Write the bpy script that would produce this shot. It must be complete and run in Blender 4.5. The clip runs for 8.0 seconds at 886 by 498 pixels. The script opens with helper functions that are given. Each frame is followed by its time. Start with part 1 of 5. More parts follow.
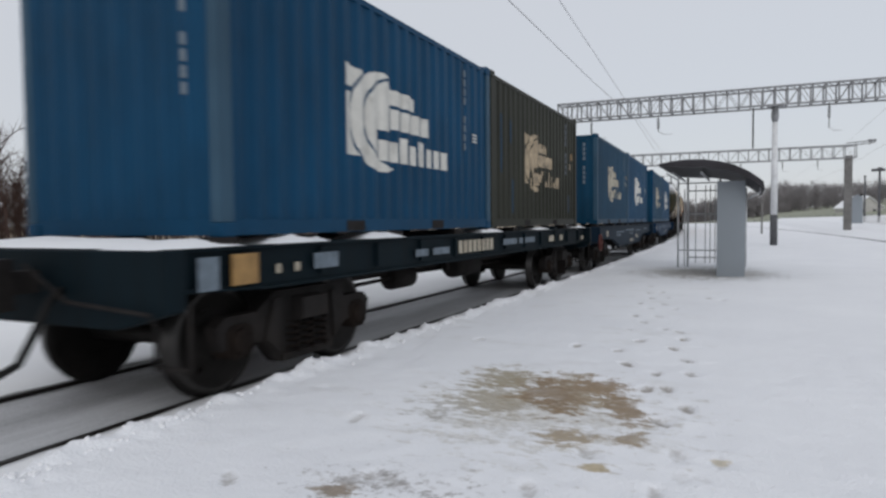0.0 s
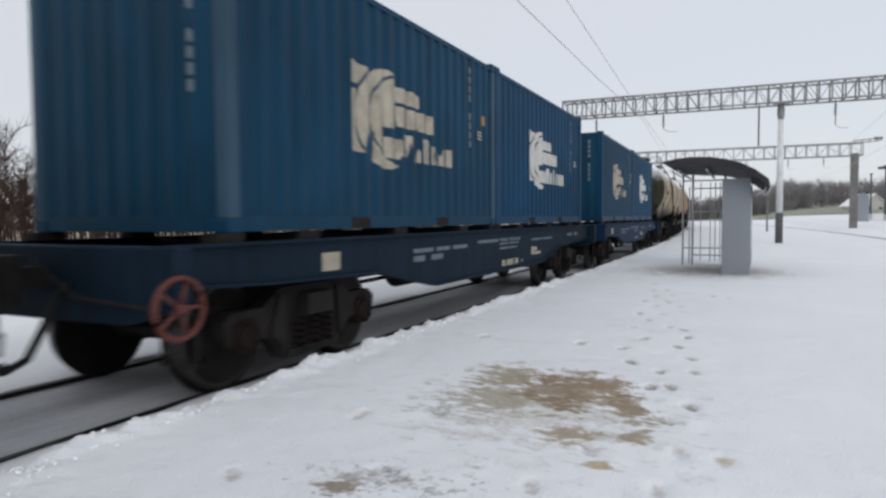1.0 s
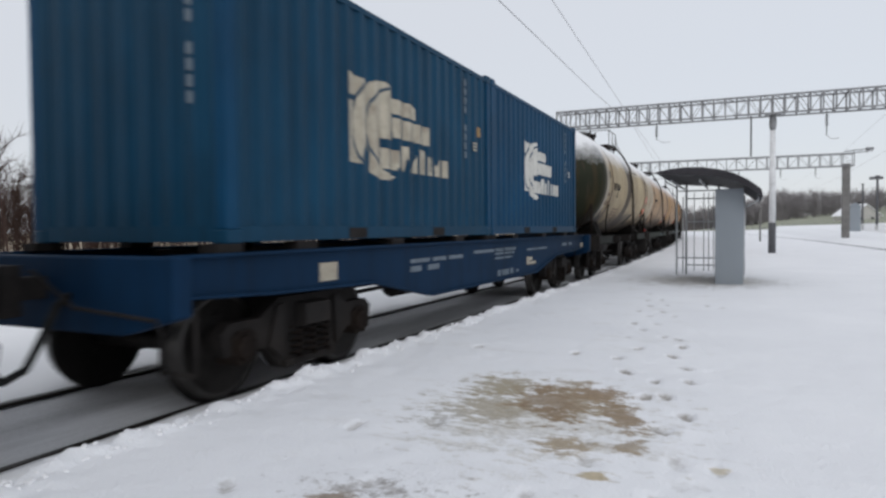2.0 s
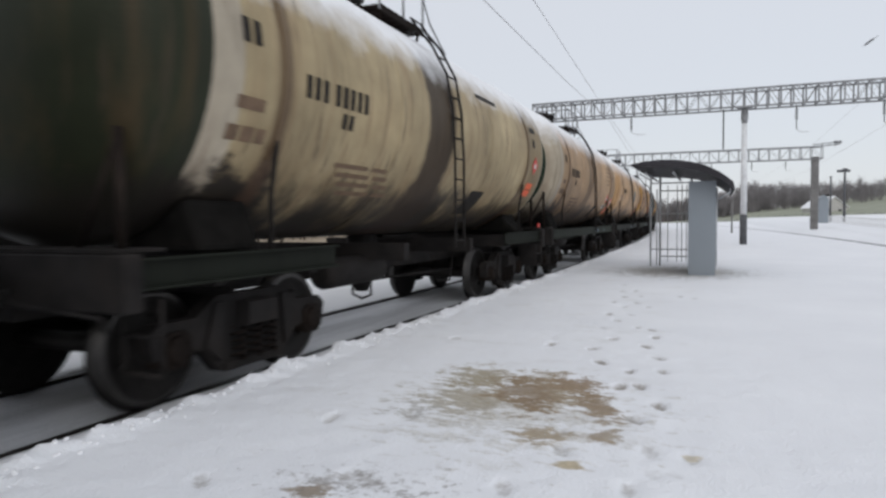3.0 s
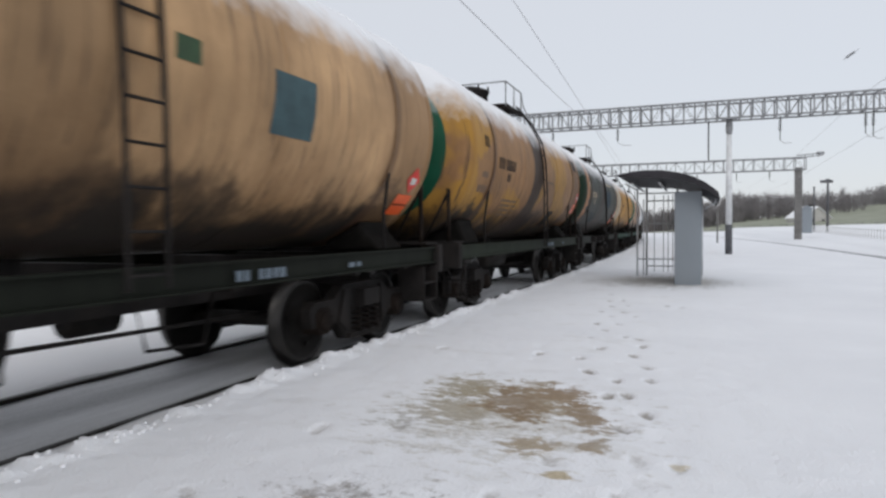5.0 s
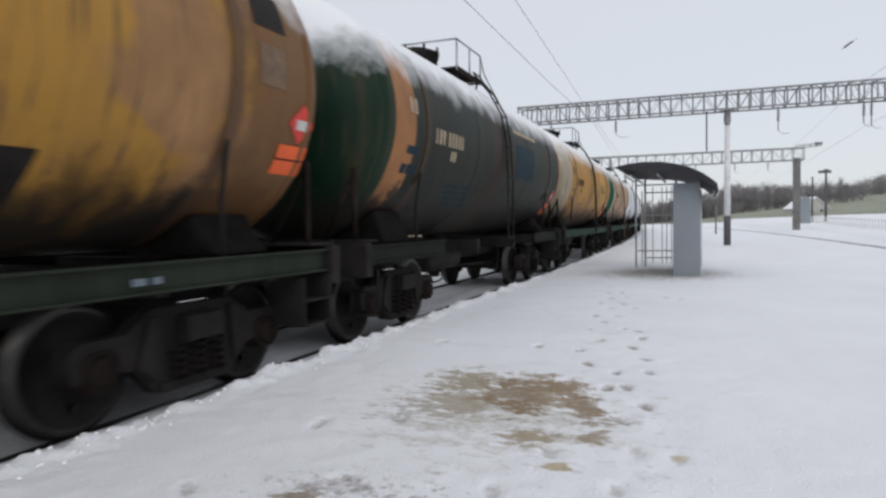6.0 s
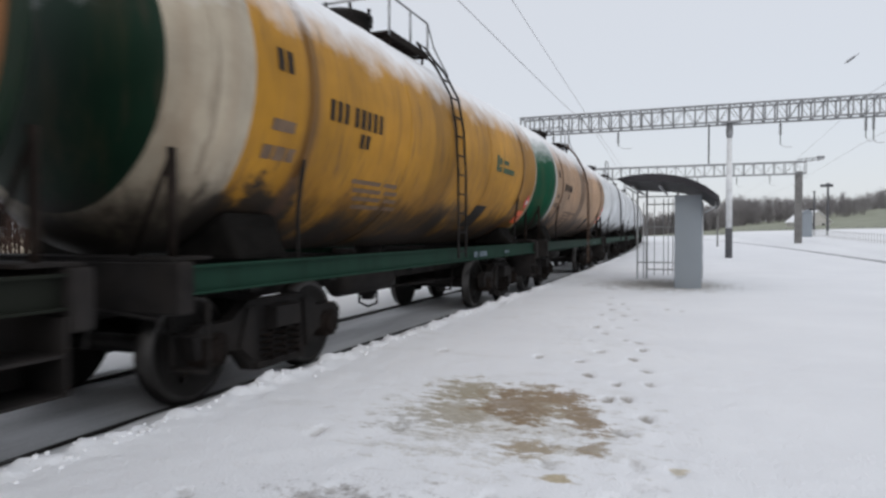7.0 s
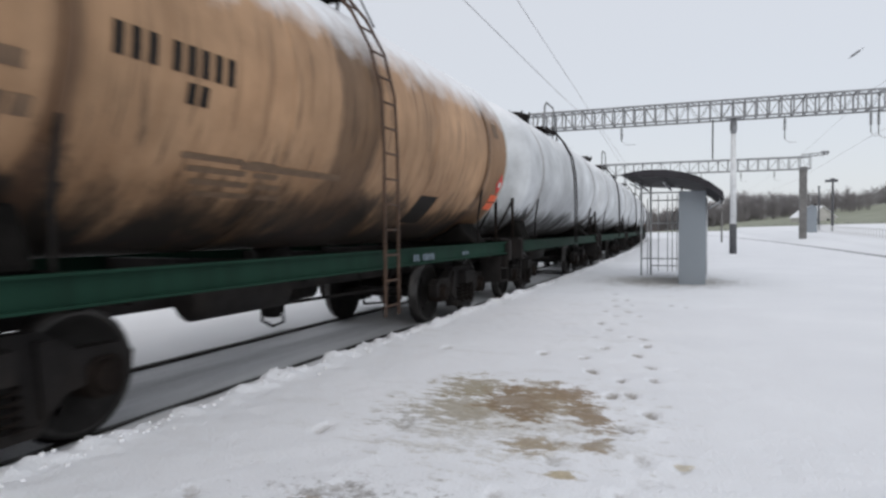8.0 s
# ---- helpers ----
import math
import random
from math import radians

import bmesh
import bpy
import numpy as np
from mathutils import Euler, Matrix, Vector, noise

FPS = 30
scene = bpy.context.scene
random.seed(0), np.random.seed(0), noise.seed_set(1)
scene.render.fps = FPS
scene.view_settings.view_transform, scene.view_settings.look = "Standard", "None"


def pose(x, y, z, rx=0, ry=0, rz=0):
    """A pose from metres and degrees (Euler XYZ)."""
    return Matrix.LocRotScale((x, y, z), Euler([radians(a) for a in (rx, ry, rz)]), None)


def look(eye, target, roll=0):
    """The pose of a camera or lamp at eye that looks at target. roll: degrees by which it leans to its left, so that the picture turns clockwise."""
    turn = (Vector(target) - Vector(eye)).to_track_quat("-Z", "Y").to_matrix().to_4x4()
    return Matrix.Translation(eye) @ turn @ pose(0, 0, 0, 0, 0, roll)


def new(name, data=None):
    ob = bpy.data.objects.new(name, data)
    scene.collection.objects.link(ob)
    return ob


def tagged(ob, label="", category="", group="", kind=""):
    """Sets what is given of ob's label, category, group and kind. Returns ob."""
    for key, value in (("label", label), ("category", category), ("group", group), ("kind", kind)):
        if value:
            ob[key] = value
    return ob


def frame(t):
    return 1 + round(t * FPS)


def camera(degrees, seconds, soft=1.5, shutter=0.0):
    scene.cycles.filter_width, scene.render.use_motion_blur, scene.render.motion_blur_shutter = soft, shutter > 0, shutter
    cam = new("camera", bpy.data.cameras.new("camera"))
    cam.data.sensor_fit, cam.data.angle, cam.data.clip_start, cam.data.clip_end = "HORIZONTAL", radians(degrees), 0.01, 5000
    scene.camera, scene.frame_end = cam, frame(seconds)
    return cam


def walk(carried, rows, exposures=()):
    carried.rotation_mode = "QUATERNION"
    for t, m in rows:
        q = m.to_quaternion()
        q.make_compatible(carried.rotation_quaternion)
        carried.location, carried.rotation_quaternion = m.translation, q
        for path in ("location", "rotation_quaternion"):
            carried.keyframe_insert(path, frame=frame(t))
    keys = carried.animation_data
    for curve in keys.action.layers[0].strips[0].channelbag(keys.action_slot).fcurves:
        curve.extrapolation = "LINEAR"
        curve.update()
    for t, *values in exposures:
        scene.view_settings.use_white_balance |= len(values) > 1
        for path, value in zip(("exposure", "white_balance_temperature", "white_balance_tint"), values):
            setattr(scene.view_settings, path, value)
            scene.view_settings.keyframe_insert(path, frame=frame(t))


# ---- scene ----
# ---- camera ----
EYE_Z = 1.28
cam = camera(68.57, 8.0, soft=2.6, shutter=0.15)
# seconds, turn to the left of the track's line, tilt, lean
TURNS = [
    (0.0, 24.96, -2.41, -0.53), (0.4, 26.10, -2.40, -0.70), (0.5, 25.85, -2.50, -0.66),
    (1.0, 25.33, -2.67, -0.39), (1.2, 25.06, -2.52, -0.42), (2.3, 24.88, -1.15, -0.32),
    (2.4, 25.07, -0.96, -0.28), (2.5, 23.00, -1.74, -0.26), (2.7, 22.92, -2.00, -0.32), (2.9, 22.90, -2.40, -0.40),
    (3.0, 22.79, -2.50, -0.46), (3.5, 22.67, -1.75, -0.97), (4.0, 22.12, -2.22, -0.80),
    (4.5, 21.47, -2.09, -0.57), (4.7, 21.70, -1.62, -0.40), (5.8, 21.66, -2.05, -0.66),
    (6.0, 21.61, -2.22, -0.92), (6.5, 21.46, -2.75, -0.74), (7.0, 21.74, -1.42, -0.20),
    (7.5, 22.24, -1.70, -0.32), (8.0, 22.05, -1.67, -0.47),
]
walk(cam, [(t, pose(0, 0, EYE_Z, 90 + tilt, -lean, turn)) for t, turn, tilt, lean in TURNS],
     exposures=[(0.0, -0.17), (0.5, 0.0), (8.0, 0.0)])

# ---- sky and light: a flat, overcast winter day ----
world = bpy.data.worlds.new("overcast_sky")
scene.world = world
world.use_nodes = True
wn = world.node_tree
wn.nodes.clear()
w_out = wn.nodes.new("ShaderNodeOutputWorld")
w_bg = wn.nodes.new("ShaderNodeBackground")
w_sky = wn.nodes.new("ShaderNodeTexSky")
w_sky.sky_type = "NISHITA"
w_sky.sun_disc = False
w_sky.sun_elevation, w_sky.sun_rotation = radians(24), radians(200)
w_mix = wn.nodes.new("ShaderNodeMixRGB")
w_mix.inputs[0].default_value = 0.985
w_co = wn.nodes.new("ShaderNodeTexCoord")
w_sep = wn.nodes.new("ShaderNodeSeparateXYZ")
w_ramp = wn.nodes.new("ShaderNodeValToRGB")
w_ramp.color_ramp.elements[0].position, w_ramp.color_ramp.elements[0].color = 0.0, (0.63, 0.652, 0.70, 1)
w_ramp.color_ramp.elements[1].position, w_ramp.color_ramp.elements[1].color = 0.7, (0.685, 0.706, 0.752, 1)
wn.links.new(w_co.outputs["Generated"], w_sep.inputs[0])
wn.links.new(w_sep.outputs["Z"], w_ramp.inputs[0])
wn.links.new(w_sky.outputs[0], w_mix.inputs[1])
wn.links.new(w_ramp.outputs[0], w_mix.inputs[2])
wn.links.new(w_mix.outputs[0], w_bg.inputs[0])
wn.links.new(w_bg.outputs[0], w_out.inputs[0])
w_bg.inputs[1].default_value = 1.0

sun = new("sun", bpy.data.lights.new("sun", "SUN"))
sun.data.energy, sun.data.angle, sun.data.color = 0.7, radians(40), (1.0, 0.97, 0.93)
sun.matrix_world = look((20, -40, 30), (0, 0, 0))

# ---- the railway's line: straight past the eye, then bending gently to the left ----
TRACK_X, RAIL_Z, BEND_Y, BEND_R = -5.02, -0.204, 8.0, 850.0
SPEED = 14.8


def on_track(s, side=0.0, z=RAIL_Z):
    """The pose at s metres along the line, side metres to its right."""
    if s <= BEND_Y:
        return pose(TRACK_X + side, s, z)
    a = (s - BEND_Y) / BEND_R
    return pose(TRACK_X - BEND_R + (BEND_R + side) * math.cos(a), BEND_Y + (BEND_R + side) * math.sin(a), z, 0, 0, math.degrees(a))


def bend_shift(y):
    """How far the line has moved to the left at y."""
    if y <= BEND_Y:
        return 0.0
    return BEND_R - math.sqrt(max(BEND_R ** 2 - (min(y, 400) - BEND_Y) ** 2, 1.0))


# ---- materials ----
def ramp_node(nt, fac, stops):
    n = nt.nodes.new("ShaderNodeValToRGB")
    while len(n.color_ramp.elements) < len(stops):
        n.color_ramp.elements.new(0.5)
    for e, (p, c) in zip(n.color_ramp.elements, stops):
        e.position, e.color = p, (*c, 1) if len(c) == 3 else c
    nt.links.new(fac, n.inputs[0])
    return n.outputs[0]


def noise_node(nt, vec, scale, detail=4.0, rough=0.55, stretch=None):
    if stretch:
        m = nt.nodes.new("ShaderNodeMapping")
        m.inputs["Scale"].default_value = stretch
        nt.links.new(vec, m.inputs[0])
        vec = m.outputs[0]
    n = nt.nodes.new("ShaderNodeTexNoise")
    n.inputs["Scale"].default_value, n.inputs["Detail"].default_value = scale, detail
    n.inputs["Roughness"].default_value = rough
    nt.links.new(vec, n.inputs["Vector"])
    return n.outputs["Fac"]


def mixed(nt, fac, a, b, kind="MIX"):
    n = nt.nodes.new("ShaderNodeMixRGB")
    n.blend_type = kind
    for i, v in enumerate((fac, a, b)):
        if isinstance(v, (int, float)):
            n.inputs[i].default_value = v if i == 0 else (v, v, v, 1)
        elif isinstance(v, tuple):
            n.inputs[i].default_value = (*v, 1) if len(v) == 3 else v
        else:
            nt.links.new(v, n.inputs[i])
    return n.outputs[0]


def calc(nt, op, a, b=0.0, c=None):
    n = nt.nodes.new("ShaderNodeMath")
    n.operation = op
    for i, v in enumerate((a, b, c)):
        if v is None:
            continue
        if isinstance(v, (int, float)):
            n.inputs[i].default_value = v
        else:
            nt.links.new(v, n.inputs[i])
    return n.outputs[0]


def base(name, rough=0.6, metal=0.0):
    m = bpy.data.materials.new(name)
    m.use_nodes = True
    nt = m.node_tree
    b = nt.nodes["Principled BSDF"]
    b.inputs["Roughness"].default_value, b.inputs["Metallic"].default_value = rough, metal
    co = nt.nodes.new("ShaderNodeTexCoord").outputs["Object"]
    return m, nt, b, co


def bumped(nt, b, height, strength, distance=0.02):
    n = nt.nodes.new("ShaderNodeBump")
    n.inputs["Strength"].default_value, n.inputs["Distance"].default_value = strength, distance
    nt.links.new(height, n.inputs["Height"])
    nt.links.new(n.outputs[0], b.inputs["Normal"])


def plain(name, colour, rough=0.6, metal=0.0, vary=0.25, scale=3.0, bump=0.15, dirt=None, dirt_amount=0.45, streak=None):
    """Paint or metal with fine grain, broad unevenness and, if asked, dirt in blotches."""
    m, nt, b, co = base(name, rough, metal)
    b.inputs["Specular IOR Level"].default_value = 0.10 if max(colour) < 0.05 else 0.45
    dark = tuple(c * (1 - vary) for c in colour)
    light = tuple(min(1, c * (1 + vary * 0.6)) for c in colour)
    c = ramp_node(nt, noise_node(nt, co, scale, 6, 0.6, streak), [(0.3, dark), (0.7, light)])
    fine = noise_node(nt, co, scale * 18, 3)
    c = mixed(nt, 0.25, c, ramp_node(nt, fine, [(0.3, (0.3, 0.3, 0.3)), (0.7, (0.75, 0.75, 0.75))]), "OVERLAY")
    if dirt:
        d = ramp_node(nt, noise_node(nt, co, scale * 0.6, 7, 0.65, streak), [(0.62 - dirt_amount * 0.4, (0, 0, 0)), (0.75, (0.9, 0.9, 0.9))])
        c = mixed(nt, d, c, dirt)
    nt.links.new(c, b.inputs["Base Color"])
    if bump:
        bumped(nt, b, fine, bump, 0.01)
    return m


def snow_material(name, tint=(0.86, 0.87, 0.89), specks=0.0):
    m, nt, b, co = base(name, 0.75)
    big = noise_node(nt, co, 0.7, 5)
    c = ramp_node(nt, big, [(0.3, tuple(v * 0.955 for v in tint)), (0.7, tint)])
    if specks:
        s = ramp_node(nt, noise_node(nt, co, 2.2, 8, 0.72), [(0.66, (0, 0, 0)), (0.74, (specks,) * 3)])
        c = mixed(nt, s, c, (0.17, 0.15, 0.13))
    nt.links.new(c, b.inputs["Base Color"])
    h = mixed(nt, 0.5, noise_node(nt, co, 9, 6, 0.6), noise_node(nt, co, 55, 3))
    bumped(nt, b, h, 0.35, 0.03)
    return m


def platform_snow():
    """Trodden snow, worn through to sandy paving in two places, with grey slush about them."""
    m, nt, b, co = base("platform_snow", 0.72)
    big = noise_node(nt, co, 0.55, 5)
    c = ramp_node(nt, big, [(0.3, (0.81, 0.82, 0.85)), (0.7, (0.87, 0.88, 0.905))])
    sep = nt.nodes.new("ShaderNodeSeparateXYZ")
    nt.links.new(co, sep.inputs[0])
    X, Y = sep.outputs["X"], sep.outputs["Y"]

    def blot(cx, cy, rx, ry, lean=0.0):
        dx, dy = calc(nt, "SUBTRACT", X, cx), calc(nt, "SUBTRACT", Y, cy)
        u = calc(nt, "DIVIDE", calc(nt, "MULTIPLY_ADD", dy, lean, dx), rx)
        v = calc(nt, "DIVIDE", calc(nt, "MULTIPLY_ADD", dx, -lean, dy), ry)
        r = calc(nt, "SQRT", calc(nt, "ADD", calc(nt, "MULTIPLY", u, u), calc(nt, "MULTIPLY", v, v)))
        return calc(nt, "SUBTRACT", 1.0, r)

    streaks = calc(nt, "SUBTRACT", noise_node(nt, co, 3.4, 10, 0.72, (0.85, 1.9, 1.0)), 0.5)
    fine = calc(nt, "SUBTRACT", noise_node(nt, co, 10, 8, 0.75, (1.0, 1.6, 1.0)), 0.5)
    rag = calc(nt, "MULTIPLY_ADD", fine, 4.6, calc(nt, "MULTIPLY", streaks, 4.6))
    # thin slush, then bare sandy paving
    for cx, cy, rx, ry, lean, gain, shift, colour in (
            (-1.29, 4.29, 1.05, 1.15, 0.35, 1.5, -0.15, (0.64, 0.63, 0.61)),
            (-1.58, 4.35, 0.62, 0.66, 0.35, 1.7, -0.40, (0.40, 0.36, 0.29)),
            (-1.75, 4.95, 0.48, 0.60, 0.35, 1.7, -0.40, (0.34, 0.29, 0.20)),
            (-1.22, 4.75, 0.56, 0.80, 0.35, 1.8, -0.30, (0.33, 0.265, 0.18)),
            (-1.28, 4.65, 0.30, 0.66, 0.35, 1.8, -0.25, (0.25, 0.175, 0.105)),
            (-0.98, 4.98, 0.36, 0.40, 0.35, 1.8, -0.35, (0.28, 0.20, 0.125)),
            (-0.72, 4.45, 0.20, 0.45, 0.35, 1.8, -0.30, (0.28, 0.205, 0.13)),
            (-0.59, 3.85, 0.13, 0.20, 0.00, 1.8, -0.30, (0.30, 0.23, 0.15)),
            (-0.99, 3.76, 0.26, 0.25, 0.00, 1.8, -0.55, (0.36, 0.29, 0.20)),
            (-1.90, 3.93, 0.40, 0.40, 0.35, 1.5, -0.75, (0.48, 0.47, 0.45)),
            (-0.70, 3.32, 0.10, 0.08, 0.00, 2.2, -0.45, (0.46, 0.38, 0.25)),
            (-1.76, 2.55, 0.22, 0.13, 0.00, 1.8, -0.35, (0.28, 0.225, 0.17)),
            (-1.68, 2.75, 0.60, 0.30, 0.35, 1.2, -0.75, (0.50, 0.49, 0.49)),
            (-0.11, 3.69, 0.09, 0.07, 0.00, 2.0, -0.30, (0.62, 0.56, 0.44)),
            (-0.85, 16.6, 1.9, 2.2, 0.0, 1.6, -0.25, (0.30, 0.285, 0.26))):
        k = calc(nt, "ADD", calc(nt, "MULTIPLY", blot(cx, cy, rx, ry, lean), gain), calc(nt, "ADD", rag, shift))
        mask = ramp_node(nt, k, [(0.02, (0, 0, 0)), (0.62, (0.93, 0.93, 0.93))])
        c = mixed(nt, mask, c, mixed(nt, noise_node(nt, co, 24, 5), tuple(v * 0.6 for v in colour), tuple(min(1, v * 1.4) for v in colour)))
    worn = calc(nt, "MULTIPLY", noise_node(nt, co, 1.1, 8, 0.7, (1.0, 1.6, 1.0)), calc(nt, "LESS_THAN", calc(nt, "MULTIPLY_ADD", noise_node(nt, co, 0.8, 5), 1.4, X), 0.3))
    c = mixed(nt, ramp_node(nt, worn, [(0.55, (0, 0, 0)), (0.72, (0.45, 0.45, 0.45))]), c, (0.60, 0.59, 0.565))
    trod = nt.nodes.new("ShaderNodeAttribute")
    trod.attribute_name = "trodden"
    t = calc(nt, "MULTIPLY", trod.outputs["Fac"], calc(nt, "MULTIPLY_ADD", noise_node(nt, co, 16, 5, 0.65), 1.8, -0.15))
    c = mixed(nt, ramp_node(nt, t, [(0.12, (0, 0, 0)), (0.6, (0.9, 0.9, 0.9))]), c, (0.30, 0.275, 0.245))
    specks = ramp_node(nt, noise_node(nt, co, 3.4, 9, 0.75), [(0.655, (0, 0, 0)), (0.74, (0.55, 0.55, 0.55))])
    c = mixed(nt, specks, c, (0.30, 0.28, 0.26))
    crumbs = calc(nt, "MULTIPLY_ADD", blot(-1.5, 2.7, 1.9, 0.9), 0.35, noise_node(nt, co, 13, 6, 0.7))
    c = mixed(nt, ramp_node(nt, crumbs, [(0.82, (0, 0, 0)), (0.92, (0.6, 0.6, 0.6))]), c, (0.20, 0.18, 0.16))
    nt.links.new(c, b.inputs["Base Color"])
    h = mixed(nt, 0.45, noise_node(nt, co, 7, 6, 0.62), noise_node(nt, co, 45, 3))
    bumped(nt, b, h, 0.55, 0.05)
    return m


def ground_material():
    """Snow; far off, a hillside of wet winter grass; a strip of dry grass before the thicket."""
    m, nt, b, co = base("open_ground", 0.85)
    big = noise_node(nt, co, 0.05, 6)
    c = ramp_node(nt, big, [(0.3, (0.80, 0.81, 0.835)), (0.7, (0.86, 0.87, 0.89))])
    sep = nt.nodes.new("ShaderNodeSeparateXYZ")
    nt.links.new(co, sep.inputs[0])
    wob = calc(nt, "MULTIPLY_ADD", noise_node(nt, co, 0.02, 5), 30.0, sep.outputs["Y"])
    hill = ramp_node(nt, calc(nt, "DIVIDE", wob, 600), [(0.42, (0, 0, 0)), (0.435, (1, 1, 1))])
    grass = ramp_node(nt, noise_node(nt, co, 0.06, 8, 0.7), [(0.3, (0.22, 0.235, 0.17)), (0.7, (0.33, 0.34, 0.27))])
    c = mixed(nt, hill, c, grass)
    near_strip = calc(nt, "LESS_THAN", calc(nt, "MULTIPLY_ADD", noise_node(nt, co, 0.5, 7, 0.7), 7.0, sep.outputs["X"]), -17.0)
    c = mixed(nt, near_strip, c, ramp_node(nt, noise_node(nt, co, 3, 8, 0.7), [(0.3, (0.26, 0.19, 0.12)), (0.7, (0.55, 0.47, 0.36))]))
    spk = ramp_node(nt, noise_node(nt, co, 1.3, 9, 0.75), [(0.64, (0, 0, 0)), (0.72, (0.5, 0.5, 0.5))])
    c = mixed(nt, spk, c, (0.30, 0.27, 0.24))
    nt.links.new(c, b.inputs["Base Color"])
    bumped(nt, b, noise_node(nt, co, 3, 8, 0.65), 0.5, 0.06)
    return m


def tank_paint(name, colour, grime_shade=(0.023, 0.019, 0.016), rust=0.35, spill=0.0, snow_line=0.598, patch=None):
    """Old tank paint: rust runs down the sides, oil spilled under the hatch, shade and dirt painted along the bottom,
    snow lying on top.
    """
    m, nt, b, co = base(name, 0.5)
    b.inputs["Specular IOR Level"].default_value = 0.16
    sep = nt.nodes.new("ShaderNodeSeparateXYZ")
    nt.links.new(co, sep.inputs[0])
    Y, Z = sep.outputs["Y"], sep.outputs["Z"]
    c = ramp_node(nt, noise_node(nt, co, 0.9, 6, 0.6), [(0.3, tuple(v * 0.66 for v in colour)), (0.7, tuple(min(1, v * 1.15) for v in colour))])
    blur = ramp_node(nt, noise_node(nt, co, 0.7, 7, 0.66, (1.0, 1.0, 0.6)), [(0.48, (0, 0, 0)), (0.70, (rust * 1.3,) * 3)])
    c = mixed(nt, blur, c, tuple(v * 0.45 * k for v, k in zip(colour, (1.0, 0.8, 0.65))))
    if patch:
        c = mixed(nt, ramp_node(nt, noise_node(nt, co, 0.55, 4, 0.5), [(0.50, (0, 0, 0)), (0.54, (0.85, 0.85, 0.85))]), c, patch)
    runs = ramp_node(nt, noise_node(nt, co, 1.6, 6, 0.62, (1.0, 3.0, 0.22)), [(0.50, (0, 0, 0)), (0.72, (rust,) * 3)])
    c = mixed(nt, runs, c, (0.20, 0.105, 0.05))
    thin = ramp_node(nt, noise_node(nt, co, 4.5, 5, 0.6, (1.0, 3.5, 0.12)), [(0.56, (0, 0, 0)), (0.66, (min(0.9, rust * 1.6),) * 3)])
    c = mixed(nt, thin, c, (0.075, 0.05, 0.035))
    # underside shade painted in, plus splashes from the ballast: a ragged, streaky hem
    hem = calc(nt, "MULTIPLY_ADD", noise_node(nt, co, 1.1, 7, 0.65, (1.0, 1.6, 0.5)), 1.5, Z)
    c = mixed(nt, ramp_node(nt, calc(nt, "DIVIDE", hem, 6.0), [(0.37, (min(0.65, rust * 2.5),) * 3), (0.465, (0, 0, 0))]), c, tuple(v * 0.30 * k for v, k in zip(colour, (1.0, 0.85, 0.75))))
    c = mixed(nt, ramp_node(nt, calc(nt, "DIVIDE", hem, 6.0), [(0.375, (0.97, 0.97, 0.97)), (0.405, (0.7, 0.7, 0.7)), (0.44, (0, 0, 0))]), c, grime_shade)
    # oil and brake dust caked on the shell about the saddles
    reach = calc(nt, "SUBTRACT", calc(nt, "ABSOLUTE", Y), 4.25)
    caked = calc(nt, "MULTIPLY_ADD", noise_node(nt, co, 2.6, 8, 0.68), 1.5, calc(nt, "MULTIPLY_ADD", calc(nt, "MULTIPLY", reach, reach), 0.9, Z))
    c = mixed(nt, ramp_node(nt, calc(nt, "DIVIDE", caked, 6.0), [(0.445, (0.97, 0.97, 0.97)), (0.475, (0, 0, 0))]), c, grime_shade)
    # soot and scraped paint on the last plates
    tail = calc(nt, "MULTIPLY_ADD", noise_node(nt, co, 2.4, 8, 0.7), 1.1, Y)
    c = mixed(nt, ramp_node(nt, calc(nt, "DIVIDE", tail, 10.0), [(0.445, (0, 0, 0)), (0.475, (min(0.85, rust * 1.7),) * 3)]), c, tuple(v * 0.42 * k for v, k in zip(colour, (1.0, 0.92, 0.85))))
    # rust bleeding from under the straps
    belt = calc(nt, "ABSOLUTE", calc(nt, "SUBTRACT", calc(nt, "ABSOLUTE", calc(nt, "MULTIPLY_ADD", noise_node(nt, co, 2.0, 5, 0.6, (1, 1, 0.3)), 0.16, calc(nt, "SUBTRACT", Y, 0.08))), 3.95))
    c = mixed(nt, ramp_node(nt, belt, [(0.05, (rust + 0.35,) * 3), (0.17, (0, 0, 0))]), c, (0.085, 0.048, 0.03))
    if spill:
        near = calc(nt, "ABSOLUTE", calc(nt, "MULTIPLY_ADD", noise_node(nt, co, 1.2, 6, 0.6, (1.0, 1.0, 0.3)), 1.1, calc(nt, "SUBTRACT", Y, 0.15)))
        c = mixed(nt, ramp_node(nt, near, [(0.34, (spill,) * 3), (0.50, (0, 0, 0))]), c, (0.028, 0.017, 0.012))
    # lying snow
    lie = calc(nt, "MULTIPLY_ADD", noise_node(nt, co, 2.3, 8, 0.68), 0.85, Z)
    s = ramp_node(nt, calc(nt, "DIVIDE", lie, 6.0), [(snow_line + 0.025, (0, 0, 0)), (snow_line + 0.115, (0.97, 0.97, 0.97))])
    c = mixed(nt, s, c, (0.85, 0.86, 0.88))
    nt.links.new(c, b.inputs["Base Color"])
    nt.links.new(mixed(nt, s, (0.52, 0.52, 0.52), (0.85, 0.85, 0.85)), b.inputs["Roughness"])
    bumped(nt, b, mixed(nt, 0.5, noise_node(nt, co, 30, 4), s), 0.25, 0.02)
    return m


